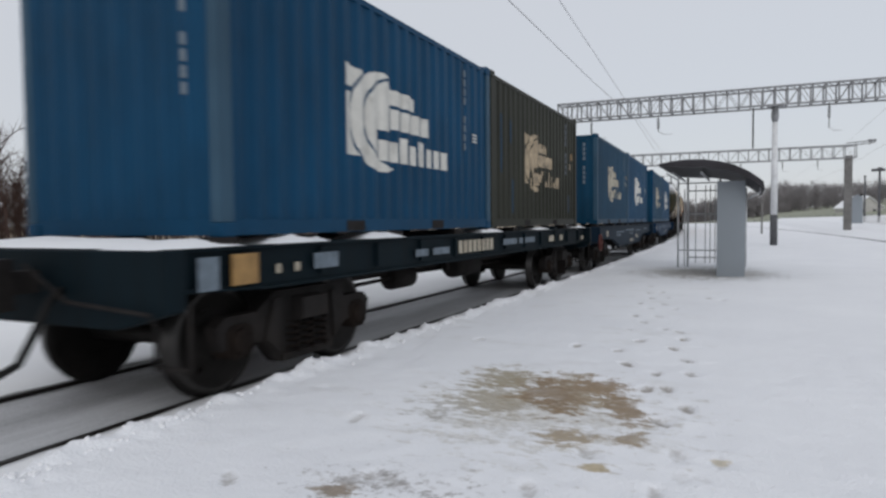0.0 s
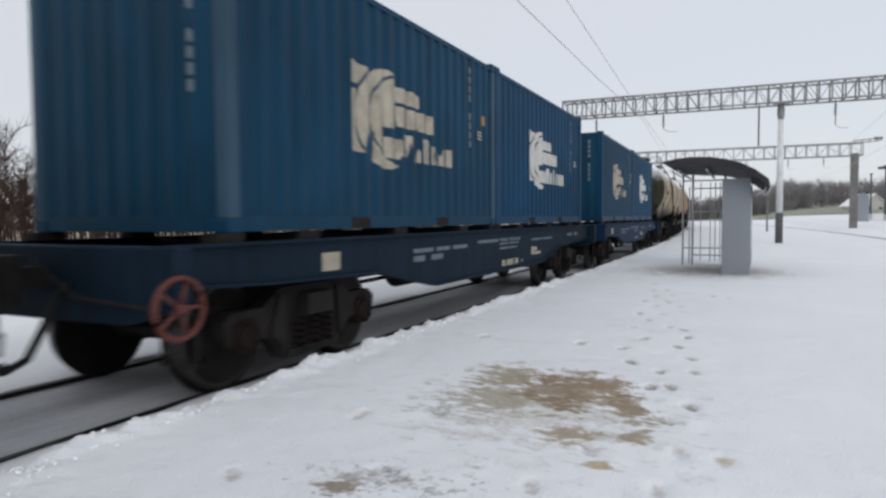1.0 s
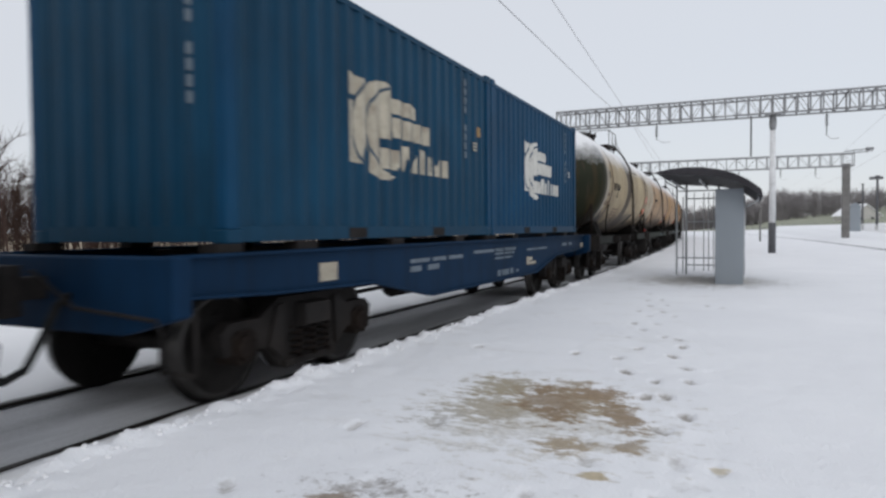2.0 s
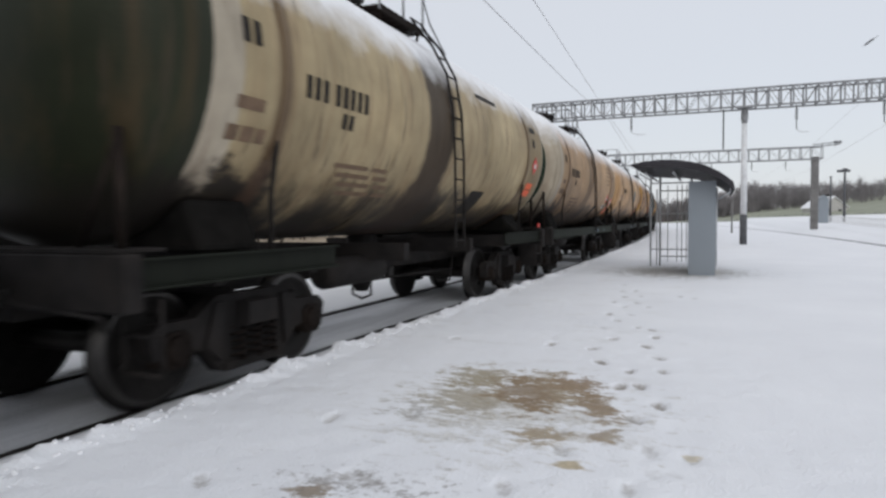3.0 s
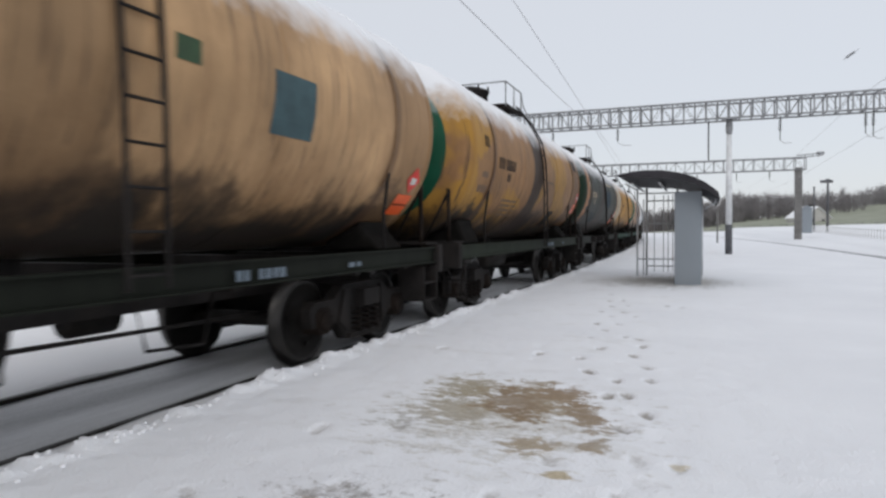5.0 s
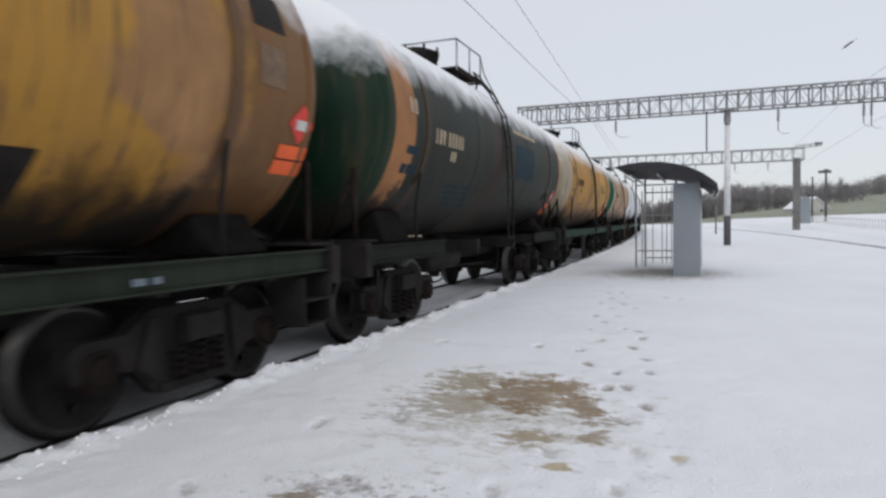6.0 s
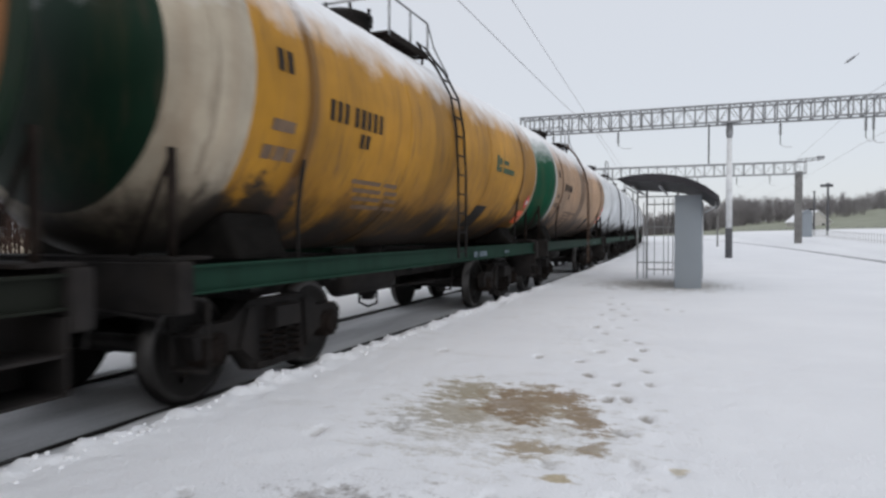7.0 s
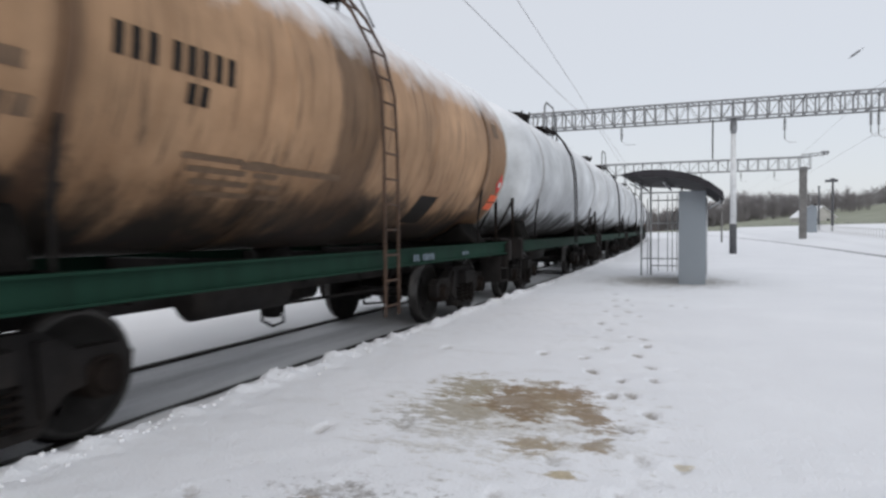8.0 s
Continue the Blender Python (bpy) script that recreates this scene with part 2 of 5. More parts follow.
def container_paint(name, colour, wear=0.25, rust=(0.12, 0.06, 0.035)):
    """Faded container enamel with streaks, scuffs and rust specks."""
    m, nt, b, co = base(name, 0.62 if "frame" in name else 0.5)
    b.inputs["Specular IOR Level"].default_value = 0.08 if "frame" in name else 0.14
    c = ramp_node(nt, noise_node(nt, co, 0.8, 6, 0.6), [(0.3, tuple(v * 0.8 for v in colour)), (0.7, tuple(min(1, v * 1.2) for v in colour))])
    st = ramp_node(nt, noise_node(nt, co, 2.2, 6, 0.62, (3.0, 3.0, 0.15)), [(0.45, (0, 0, 0)), (0.75, (wear,) * 3)])
    c = mixed(nt, st, c, tuple(v * 0.42 + 0.003 for v in colour))
    sc = ramp_node(nt, noise_node(nt, co, 5, 8, 0.75), [(0.66, (0, 0, 0)), (0.74, (wear,) * 3)])
    c = mixed(nt, sc, c, tuple(v * 1.5 + 0.014 for v in colour))
    sp = ramp_node(nt, noise_node(nt, co, 9, 9, 0.8), [(0.71, (0, 0, 0)), (0.75, (0.7, 0.7, 0.7))])
    c = mixed(nt, sp, c, rust)
    nt.links.new(c, b.inputs["Base Color"])
    bumped(nt, b, noise_node(nt, co, 25, 4), 0.08, 0.01)
    return m


def smooth_sheet(name, colour):
    """Evenly painted sheet steel, faintly uneven over its height."""
    m, nt, b, co = base(name, 0.45)
    b.inputs["Specular IOR Level"].default_value = 0.3
    c = ramp_node(nt, noise_node(nt, co, 0.9, 3, 0.5, (1.0, 1.0, 0.5)), [(0.3, tuple(v * 0.93 for v in colour)), (0.7, tuple(v * 1.05 for v in colour))])
    nt.links.new(c, b.inputs["Base Color"])
    return m


M = {
    "snow": snow_material("lying_snow"),
    "bank": snow_material("rough_snow", (0.89, 0.895, 0.91), 0.12),
    "trodden": plain("trodden_snow", (0.50, 0.485, 0.46), 0.8, vary=0.3, scale=14, bump=0.4),
    "platform": platform_snow(),
    "ground": ground_material(),
    "slush": plain("grey_slush", (0.50, 0.505, 0.52), 0.62, vary=0.3, scale=2.2, bump=0.5, dirt=(0.68, 0.69, 0.71), dirt_amount=0.2, streak=(1, 0.12, 1)),
    "rail": plain("rail_steel", (0.03, 0.026, 0.024), 0.45, 0.6, 0.3, 4, 0.2),
    "black": plain("sooty_iron", (0.022, 0.020, 0.0195), 0.75, 0.1, 0.45, 3, 0.4, dirt=(0.032, 0.027, 0.024), dirt_amount=0.4),
    "oily": plain("caked_oil_dirt", (0.011, 0.010, 0.009), 0.95, 0.0, 0.5, 5, 0.9),
    "brown": plain("rusty_iron", (0.017, 0.0125, 0.0105), 0.78, 0.1, 0.45, 3, 0.4, dirt=(0.04, 0.03, 0.024), dirt_amount=0.25),
    "wheel": plain("wheel_steel", (0.024, 0.022, 0.021), 0.55, 0.5, 0.4, 3, 0.2),
    "tread": plain("worn_tread", (0.055, 0.052, 0.05), 0.35, 0.9, 0.3, 4, 0.1),
    "frame_blue": container_paint("frame_blue", (0.004, 0.022, 0.055), 0.5),
    "frame_dull_blue": container_paint("frame_dirty_blue", (0.008, 0.019, 0.034), 0.8),
    "frame_teal": container_paint("frame_teal", (0.004, 0.010, 0.014), 0.7),
    "frame_green": container_paint("frame_green", (0.012, 0.040, 0.026), 0.6),
    "frame_murky": container_paint("frame_dirty_green", (0.026, 0.032, 0.023), 0.8, (0.16, 0.11, 0.07)),
    "frame_grey": container_paint("frame_grey", (0.014, 0.016, 0.012), 0.7),
    "blue": container_paint("container_blue", (0.0022, 0.043, 0.098), 0.25),
    "blue_dull": container_paint("container_dull_blue", (0.004, 0.042, 0.085), 0.5),
    # glare on corner posts, painted in as a paler blue
    "blue_pale": container_paint("container_post_glare", (0.035, 0.075, 0.115), 0.3),
    "olive": container_paint("container_olive", (0.027, 0.028, 0.020), 0.7),
    "white_mark": plain("white_stencil", (0.58, 0.57, 0.53), 0.6, vary=0.15, scale=6, bump=0.05, dirt=(0.35, 0.34, 0.31), dirt_amount=0.2),
    "cream_mark": plain("cream_stencil", (0.42, 0.38, 0.30), 0.6, vary=0.25, scale=6, bump=0.05, dirt=(0.22, 0.18, 0.13), dirt_amount=0.4),
    "grey_mark": plain("faded_stencil", (0.13, 0.165, 0.20), 0.7, vary=0.35, scale=9, bump=0.05),
    "tan_mark": plain("worn_tan_stencil", (0.42, 0.33, 0.22), 0.6, vary=0.3, scale=8, bump=0.05, dirt=(0.10, 0.09, 0.07), dirt_amount=0.45),
    "dark_mark": plain("black_stencil", (0.022, 0.019, 0.017), 0.6, vary=0.3, scale=9, bump=0.05),
    "rust_mark": plain("faded_brown_stencil", (0.16, 0.10, 0.06), 0.7, vary=0.3, scale=9, bump=0.05),
    "orange": plain("orange_placard", (0.78, 0.105, 0.012), 0.45, vary=0.15, scale=6, bump=0.05),
    "red": plain("red_placard", (0.62, 0.035, 0.022), 0.45, vary=0.2, scale=6, bump=0.05),
    "red_iron": plain("red_handwheel_paint", (0.12, 0.024, 0.017), 0.6, vary=0.4, scale=8, bump=0.2, dirt=(0.06, 0.03, 0.025), dirt_amount=0.4),
    "ochre": plain("ochre_plate", (0.30, 0.175, 0.06), 0.6, vary=0.35, scale=7, bump=0.1),
    "galv": plain("galvanised_lattice", (0.24, 0.245, 0.255), 0.55, 0.3, 0.35, 2, 0.2, dirt=(0.42, 0.43, 0.45), dirt_amount=0.25),
    "mast_white": plain("whitewashed_concrete", (0.70, 0.71, 0.72), 0.8, vary=0.2, scale=4, bump=0.3, dirt=(0.66, 0.66, 0.66), dirt_amount=0.15),
    "mast_dark": plain("tarred_concrete", (0.085, 0.087, 0.095), 0.8, vary=0.3, scale=4, bump=0.3),
    "concrete": plain("weathered_concrete", (0.17, 0.165, 0.16), 0.85, vary=0.3, scale=2, bump=0.4),
    "fence": plain("pale_concrete_fence", (0.72, 0.72, 0.72), 0.85, vary=0.2, scale=2, bump=0.3),
    "panel": smooth_sheet("grey_sheet_steel", (0.255, 0.285, 0.315)),
    "shelter_frame": plain("grey_steel_tube", (0.58, 0.595, 0.61), 0.5, 0.2, 0.2, 4, 0.1),
    "roof": plain("dark_roof_sheet", (0.045, 0.043, 0.048), 0.6, vary=0.3, scale=2, bump=0.2),
    "wire": plain("copper_wire", (0.38, 0.375, 0.38), 0.6, 0.3, 0.2, 3, 0.0),
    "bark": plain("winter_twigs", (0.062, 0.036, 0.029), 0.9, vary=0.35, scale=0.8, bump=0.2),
    # distance haze put into the colour: paler and greyer than the near twigs
    "bark_hazed": plain("hazed_far_wood", (0.26, 0.245, 0.25), 0.95, vary=0.3, scale=0.05, bump=0.0),
    "house_wall": plain("pale_render", (0.50, 0.49, 0.47), 0.85, vary=0.15, scale=1, bump=0.2),
    "glass": plain("dark_window", (0.05, 0.055, 0.06), 0.15, vary=0.1, scale=1, bump=0.0),
    "kerb": plain("kerb_concrete", (0.42, 0.42, 0.43), 0.85, vary=0.25, scale=0.8, bump=0.3, dirt=(0.75, 0.76, 0.78), dirt_amount=0.3),
    "ladder": plain("rusty_ladder", (0.085, 0.050, 0.033), 0.75, 0.1, 0.5, 5, 0.2),
    "teal_mark": plain("faded_teal_panel", (0.035, 0.075, 0.085), 0.6, vary=0.3, scale=5, bump=0.05),
    "blue_mark": plain("faded_blue_panel", (0.014, 0.032, 0.046), 0.6, vary=0.4, scale=5, bump=0.05),
    "green_mark": plain("green_emblem_paint", (0.025, 0.060, 0.022), 0.6, vary=0.3, scale=6, bump=0.05),
    "hose": plain("rubber_hose", (0.015, 0.015, 0.015), 0.7, vary=0.3, scale=6, bump=0.2),
}


# ---- mesh helpers ----
def box(bm, x0, x1, y0, y1, z0, z1, mat=0):
    v = [bm.verts.new((x, y, z)) for x in (x0, x1) for y in (y0, y1) for z in (z0, z1)]
    for q in ((0, 1, 3, 2), (4, 6, 7, 5), (0, 4, 5, 1), (2, 3, 7, 6), (0, 2, 6, 4), (1, 5, 7, 3)):
        f = bm.faces.new([v[i] for i in q])
        f.material_index = mat


def prism(bm, pts, axis, a, b, mat=0):
    """A flat outline pushed along an axis. pts: (y, z) for 'x', (x, z) for 'y', (x, y) for 'z'."""
    def at(p, d):
        return {"x": (d, p[0], p[1]), "y": (p[0], d, p[1]), "z": (p[0], p[1], d)}[axis]
    lo, hi = [bm.verts.new(at(p, a)) for p in pts], [bm.verts.new(at(p, b)) for p in pts]
    n = len(pts)
    fs = [bm.faces.new(lo), bm.faces.new(hi[::-1])]
    fs += [bm.faces.new((lo[i], hi[i], hi[(i + 1) % n], lo[(i + 1) % n])) for i in range(n)]
    for f in fs:
        f.material_index = mat


def tube(bm, pts, r, seg=8, mat=0, r2=None):
    """A round bar through points."""
    pts = [Vector(p) for p in pts]
    rings = []
    for i, p in enumerate(pts):
        d = (pts[min(i + 1, len(pts) - 1)] - pts[max(i - 1, 0)]).normalized()
        u = d.orthogonal().normalized() if abs(d.z) > 0.9 else d.cross(Vector((0, 0, 1))).normalized()
        w = d.cross(u)
        rr = r if r2 is None else r + (r2 - r) * i / (len(pts) - 1)
        rings.append([bm.verts.new(p + rr * (math.cos(a) * u + math.sin(a) * w)) for a in (2 * math.pi * k / seg for k in range(seg))])
    for A, B in zip(rings, rings[1:]):
        for k in range(seg):
            f = bm.faces.new((A[k], A[(k + 1) % seg], B[(k + 1) % seg], B[k]))
            f.material_index, f.smooth = mat, True
    for ring in (rings[0][::-1], rings[-1]):
        f = bm.faces.new(ring)
        f.material_index = mat


def spun(bm, prof, axis="y", seg=32, mats=None, centre=(0, 0, 0)):
    """A turned shape: prof is (along, radius) pairs."""
    c = Vector(centre)
    rings = []
    for a, r in prof:
        ring = []
        for k in range(seg):
            t = 2 * math.pi * k / seg
            p = {"y": (r * math.sin(t), a, r * math.cos(t)), "x": (a, r * math.cos(t), r * math.sin(t)), "z": (r * math.cos(t), r * math.sin(t), a)}[axis]
            ring.append(bm.verts.new(c + Vector(p)))
        rings.append(ring)
    for i, (A, B) in enumerate(zip(rings, rings[1:])):
        for k in range(seg):
            f = bm.faces.new((A[k], A[(k + 1) % seg], B[(k + 1) % seg], B[k]))
            f.smooth = True
            f.material_index = mats[i] if mats else 0
    for i, ring in ((0, rings[0][::-1]), (-1, rings[-1])):
        f = bm.faces.new(ring)
        f.material_index = mats[i] if mats else 0


def mesh_of(name, bm, mats, sharp=35):
    bmesh.ops.recalc_face_normals(bm, faces=bm.faces)
    me = bpy.data.meshes.new(name)
    bm.to_mesh(me)
    bm.free()
    for k in mats if isinstance(mats, (list, tuple)) else [mats]:
        me.materials.append(M[k] if isinstance(k, str) else k)
    return me


def part(name, bm, mats, parent=None, label="", at=None):
    """One mesh object under a thing; bm may be a finished mesh that several parts share."""
    me = bm if isinstance(bm, bpy.types.Mesh) else mesh_of(name, bm, mats)
    ob = new(name, me)
    if parent is not None:
        ob.parent = parent
    if at is not None:
        ob.matrix_basis = at
    if label:
        tagged(ob, label)
    return ob


def softened(ob, width=0.01, segments=2):
    mod = ob.modifiers.new("edges", "BEVEL")
    mod.width, mod.segments, mod.limit_method = width, segments, "ANGLE"
    return ob


def sheet(name, xs, ys, fz, mats, fshift=None, fmat=None):
    """A terrain sheet over grid lines xs, ys."""
    nx, ny = len(xs), len(ys)
    verts = [(x + (fshift(x, y) if fshift else 0.0), y, fz(x, y)) for y in ys for x in xs]
    faces = [(j * nx + i, j * nx + i + 1, (j + 1) * nx + i + 1, (j + 1) * nx + i) for j in range(ny - 1) for i in range(nx - 1)]
    me = bpy.data.meshes.new(name)
    me.from_pydata(verts, [], faces)
    for k in mats:
        me.materials.append(M[k])
    if fmat:
        me.polygons.foreach_set("material_index", [fmat((xs[i] + xs[i + 1]) / 2, (ys[j] + ys[j + 1]) / 2) for j in range(ny - 1) for i in range(nx - 1)])
    me.polygons.foreach_set("use_smooth", [True] * len(me.polygons))
    return new(name, me)


def smooth_step(v, a, b):
    v = min(1.0, max(0.0, (v - a) / (b - a)))
    return v * v * (3 - 2 * v)


def steps(a, b, d):
    n = max(1, round((b - a) / d))
    return [a + (b - a) * i / n for i in range(n + 1)]


# ---- ground, track and platform ----
def hill_z(x, y):
    rise = smooth_step(y, 180, 430) * (2.6 + 0.12 * max(-60.0, min(170.0, x)))
    return rise + 0.012 * max(0.0, min(y, 110) - 38) * smooth_step(x, 6.6, 8.6)


def rough(x, y, s, k=3):
    return noise.fractal(Vector((x * s, y * s, 0.3)), 0.8, 2.0, k)


def far_lines(a, b, near, grow=1.35):
    out, d, v = [], near, 0.0
    while v < max(abs(a), abs(b)):
        out.append(v)
        v += d
        d *= grow
    return sorted({-v for v in out if v <= abs(a)} | {v for v in out if v <= b})


def ground_z(x, y):
    u = x + bend_shift(y)
    if u > -9.0 and u < 7.45:
        return -0.75
    if u >= 7.45:
        return -0.22 + 0.2 * smooth_step(x, 9.7, 10.3) + hill_z(x, y) + 0.03 * rough(x, y, 0.4)
    return -0.20 + 0.10 * rough(x, y, 0.12) + 0.03 * rough(x, y, 0.9) + smooth_step(-u, 14, 40) * 0.5 + hill_z(x, y)


gx = sorted(set(far_lines(-2600, 2600, 14.0)) | set(steps(-40, -9.2, 0.8)) | {-9.05, -8.8, 9.6, 9.9, 10.4} | set(steps(2.0, 7.6, 0.4)) | set(steps(8, 40, 2.0)) | set(steps(40, 200, 16)))
gy = sorted(set(far_lines(-2600, 2600, 14.0)) | set(steps(-30, 60, 1.2)) | set(steps(60, 480, 12)))
ground = tagged(sheet("ground", gx, gy, ground_z, ["ground"]), "open snowy ground with dry grass and a green hillside", "ground", kind="structure")


def bed_z(u, y):
    if u > -4.27:
        return RAIL_Z - 0.012 + smooth_step(u, -4.2, -3.8) * 0.05 + 0.02 * rough(u, y, 2.5)
    if u > -5.86:
        return RAIL_Z - 0.038 + 0.010 * rough(u, y, 1.5)
    return RAIL_Z - 0.015 + smooth_step(-u, 5.9, 7.4) * 0.06 + 0.035 * rough(u, y, 1.2, 4)


bed = sheet("track_bed", sorted(steps(-10.2, -5.9, 0.16) + steps(-5.83, -3.3, 0.12)), steps(-60, 30, 0.3) + steps(30.6, 130, 1.2) + steps(132, 300, 4),
            bed_z, ["slush", "bank"], lambda u, y: -bend_shift(y), lambda u, y: 0 if -5.87 < u < -4.17 else 1)
tagged(bed, "grey wet slush between the rails with snow beside", "track bed", kind="structure")


def make_rail(side, label):
    prof = [(-0.075, -0.16), (0.075, -0.16), (0.075, -0.145), (0.02, -0.12), (0.012, -0.05), (0.037, -0.035), (0.037, -0.006),
            (0.028, 0.0), (-0.028, 0.0), (-0.037, -0.006), (-0.037, -0.035), (-0.012, -0.05), (-0.02, -0.12), (-0.075, -0.145)]
    bm = bmesh.new()
    rings = []
    for s in steps(-60, 8, 4) + steps(10, 300, 3):
        m = on_track(s)
        rings.append([bm.verts.new(m @ Vector((side + px, 0, pz))) for px, pz in prof])
    for A, B in zip(rings, rings[1:]):
        for k in range(len(prof)):
            bm.faces.new((A[k], A[(k + 1) % len(prof)], B[(k + 1) % len(prof)], B[k]))
    bm.faces.new(rings[0])
    bm.faces.new(rings[-1][::-1])
    return tagged(part("rail", bm, "rail"), label, "rail", "rails of the track", "structure")


make_rail(0.797, "dark steel rail along the platform edge")
make_rail(-0.797, "dark steel rail beside the snow bank")

# boot marks on the platform: a walked line towards the shelter, and a few strays
rnd = random.Random(5)
PRINTS = []
for x, y in (
        (-1.63, 12.98), (-1.51, 11.84), (-1.38, 11.06), (-1.32, 11.99), (-1.16, 11.21), (-1.11, 10.35), (-1.47, 10.32), (-1.24, 9.82),
        (-0.90, 9.86), (-1.34, 8.99), (-1.15, 8.46), (-1.04, 9.02), (-1.22, 7.78), (-1.01, 7.11), (-0.84, 7.95), (-0.68, 7.83),
        (-0.59, 7.35), (-0.64, 6.79), (-1.12, 6.48), (-0.95, 5.90), (-0.48, 6.24), (-0.40, 5.69), (-0.67, 5.62), (-0.53, 5.13),
        (-0.67, 5.08), (-0.35, 4.65), (-0.48, 4.27), (-0.33, 3.70), (-0.30, 3.38), (-0.20, 3.42), (-0.79, 3.54), (-0.31, 11.14),
        (-0.53, 11.32), (-0.86, 3.86), (-2.60, 6.54), (-2.31, 3.59), (-2.35, 2.46), (-1.70, 2.79), (-0.93, 2.94), (-0.37, 3.13),
        (-1.86, 3.85), (-1.56, 6.58), (-0.11, 3.68)):
    PRINTS.append((x, y, 0.35 + rnd.uniform(-0.35, 0.35), rnd.uniform(0.60, 0.95) if y > 4.0 else rnd.uniform(0.25, 0.5)))


def print_depth(x, y):
    """How deep a boot has pressed at x, y."""
    deep = 0.0
    for px, py, a, k in PRINTS:
        dx, dy = x - px, y - py
        if abs(dx) > 0.22 or abs(dy) > 0.22:
            continue
        c, s = math.cos(a), math.sin(a)
        u, v = (c * dx + s * dy) / 0.046, (-s * dx + c * dy) / 0.105
        r = u * u + v * v
        if r < 1.7:
            deep = max(deep, k * (1 - smooth_step(r, 0.45, 1.5)))
    return deep


def platform_z(u, y):
    z = 0.010 * rough(u, y, 0.5) + 0.006 * rough(u, y, 3.0)
    rim = u + 3.62 + 0.06 * rough(0, y, 1.1) + 0.05 * rough(3, y, 4.0) + 0.02 * rough(5, y, 14.0)
    z += 0.05 * math.exp(-((rim - 0.16) / 0.13) ** 2) * (0.6 + rough(7, y, 2.0)) + 0.030 * rough(u, y, 8.0) * math.exp(-((rim - 0.15) / 0.28) ** 2) + 0.006 * rough(u, y, 6.0)
    z -= 0.45 * (1 - smooth_step(rim, -0.06, 0.13))
    if u > 3.6:
        z -= 0.35 * smooth_step(u, 7.25, 7.55)
    if 1.5 < y < 14.5 and u < 2:
        z -= 0.040 * print_depth(u, y)
    return z


px = steps(-3.80, -3.2, 0.03) + steps(-3.16, 0.9, 0.036) + steps(1.0, 3.0, 0.12) + steps(3.3, 6.9, 0.6) + [7.15, 7.3, 7.45, 7.6]
py = steps(-40, -1, 1.5) + steps(-0.8, 1.5, 0.15) + steps(1.54, 8.0, 0.036) + steps(8.06, 14.5, 0.06) + steps(14.7, 30, 0.25) + steps(30.6, 150, 1.2) + steps(155, 210, 5)
platform = sheet("platform", px, py, platform_z, ["platform"], lambda u, y: -bend_shift(y) * (1 - smooth_step(u, -3.6, 1.0) + smooth_step(u, 2.0, 6.0)))
wear = platform.data.attributes.new("trodden", "FLOAT", "POINT")
wear.data.foreach_set("value", [print_depth(u, y) if 1.5 < y < 14.5 and u < 2 else 0.0 for y in py for u in px])
tagged(platform, "low platform under trodden snow with bare sandy patches", "platform", kind="structure")

def snow_clods():
    """Broken lumps of snow along the platform's edge."""
    r = random.Random(21)
    verts, faces = [], []
    for k in range(380):
        y = 1.5 + 26 * r.random() ** 1.6
        u = -3.40 + r.gauss(0.0, 0.08)
        size = r.uniform(0.008, 0.022)
        c = Vector((u - bend_shift(y), y, platform_z(u, y) + size * 0.05))
        i = len(verts)
        for d in ((1, 0, 0), (0, 1, 0), (-1, 0, 0), (0, -1, 0), (0.6, 0.6, 0.7), (-0.6, 0.6, 0.7), (-0.6, -0.6, 0.7), (0.6, -0.6, 0.7), (0, 0, -0.8)):
            verts.append(tuple(c + Vector(d) * size * r.uniform(0.7, 1.25)))
        faces += [(i + 4, i + 5, i + 6, i + 7)] + [(i + j, i + (j + 1) % 4, i + 4 + j) for j in range(4)] + \
                 [(i + j, i + 4 + j, i + 4 + (j + 3) % 4) for j in range(4)] + [(i + (j + 1) % 4, i + j, i + 8) for j in range(4)]
    me = bpy.data.meshes.new("snow_clods")
    me.from_pydata(verts, [], faces)
    me.materials.append(M["bank"])
    me.polygons.foreach_set("use_smooth", [True] * len(me.polygons))
    return tagged(new("snow_clods", me), "broken lumps of snow along the platform edge", "snow", kind="stuff")


snow_clods()

# the kerb along the platform's other side
bm = bmesh.new()
lines = []
for y in steps(-30, 190, 4):
    lines.append([bm.verts.new((x - bend_shift(y), y, z)) for x, z in ((7.28, -0.6), (7.28, 0.02), (7.56, 0.02), (7.56, -0.6))])
for A, B in zip(lines, lines[1:]):
    for k in range(3):
        bm.faces.new((A[k], A[k + 1], B[k + 1], B[k]))
bm.faces.new(lines[0])
bm.faces.new(lines[-1][::-1])
kerb = tagged(part("platform_kerb", bm, "kerb"), "pale concrete kerb along the far platform side", "kerb", kind="structure")


# ---- overhead line: lattice portals, masts, wires ----
def lattice(bm, x0, x1, y0, y1, z0, z1, pitch):
    """Four chords with posts and diagonals between them."""
    c = 0.038
    for y in (y0, y1):
        for z in (z0, z1):
            box(bm, x0, x1, y - c, y + c, z - c, z + c)
    xs = steps(x0 + 0.05, x1 - 0.05, pitch)
    for i, x in enumerate(xs):
        for y in (y0, y1):
            box(bm, x - 0.035, x + 0.035, y - 0.03, y + 0.03, z0, z1)
        for z in (z0, z1):
            box(bm, x - 0.025, x + 0.025, y0, y1, z - 0.025, z + 0.025)
        if i < len(xs) - 1:
            a, b = (z0, z1) if i % 2 else (z1, z0)
            for y in (y0, y1):
                tube(bm, [(x, y, a), (xs[i + 1], y, b)], 0.014, 4)
            tube(bm, [(x, y0, z1), (xs[i + 1], y1, z1)], 0.018, 4)


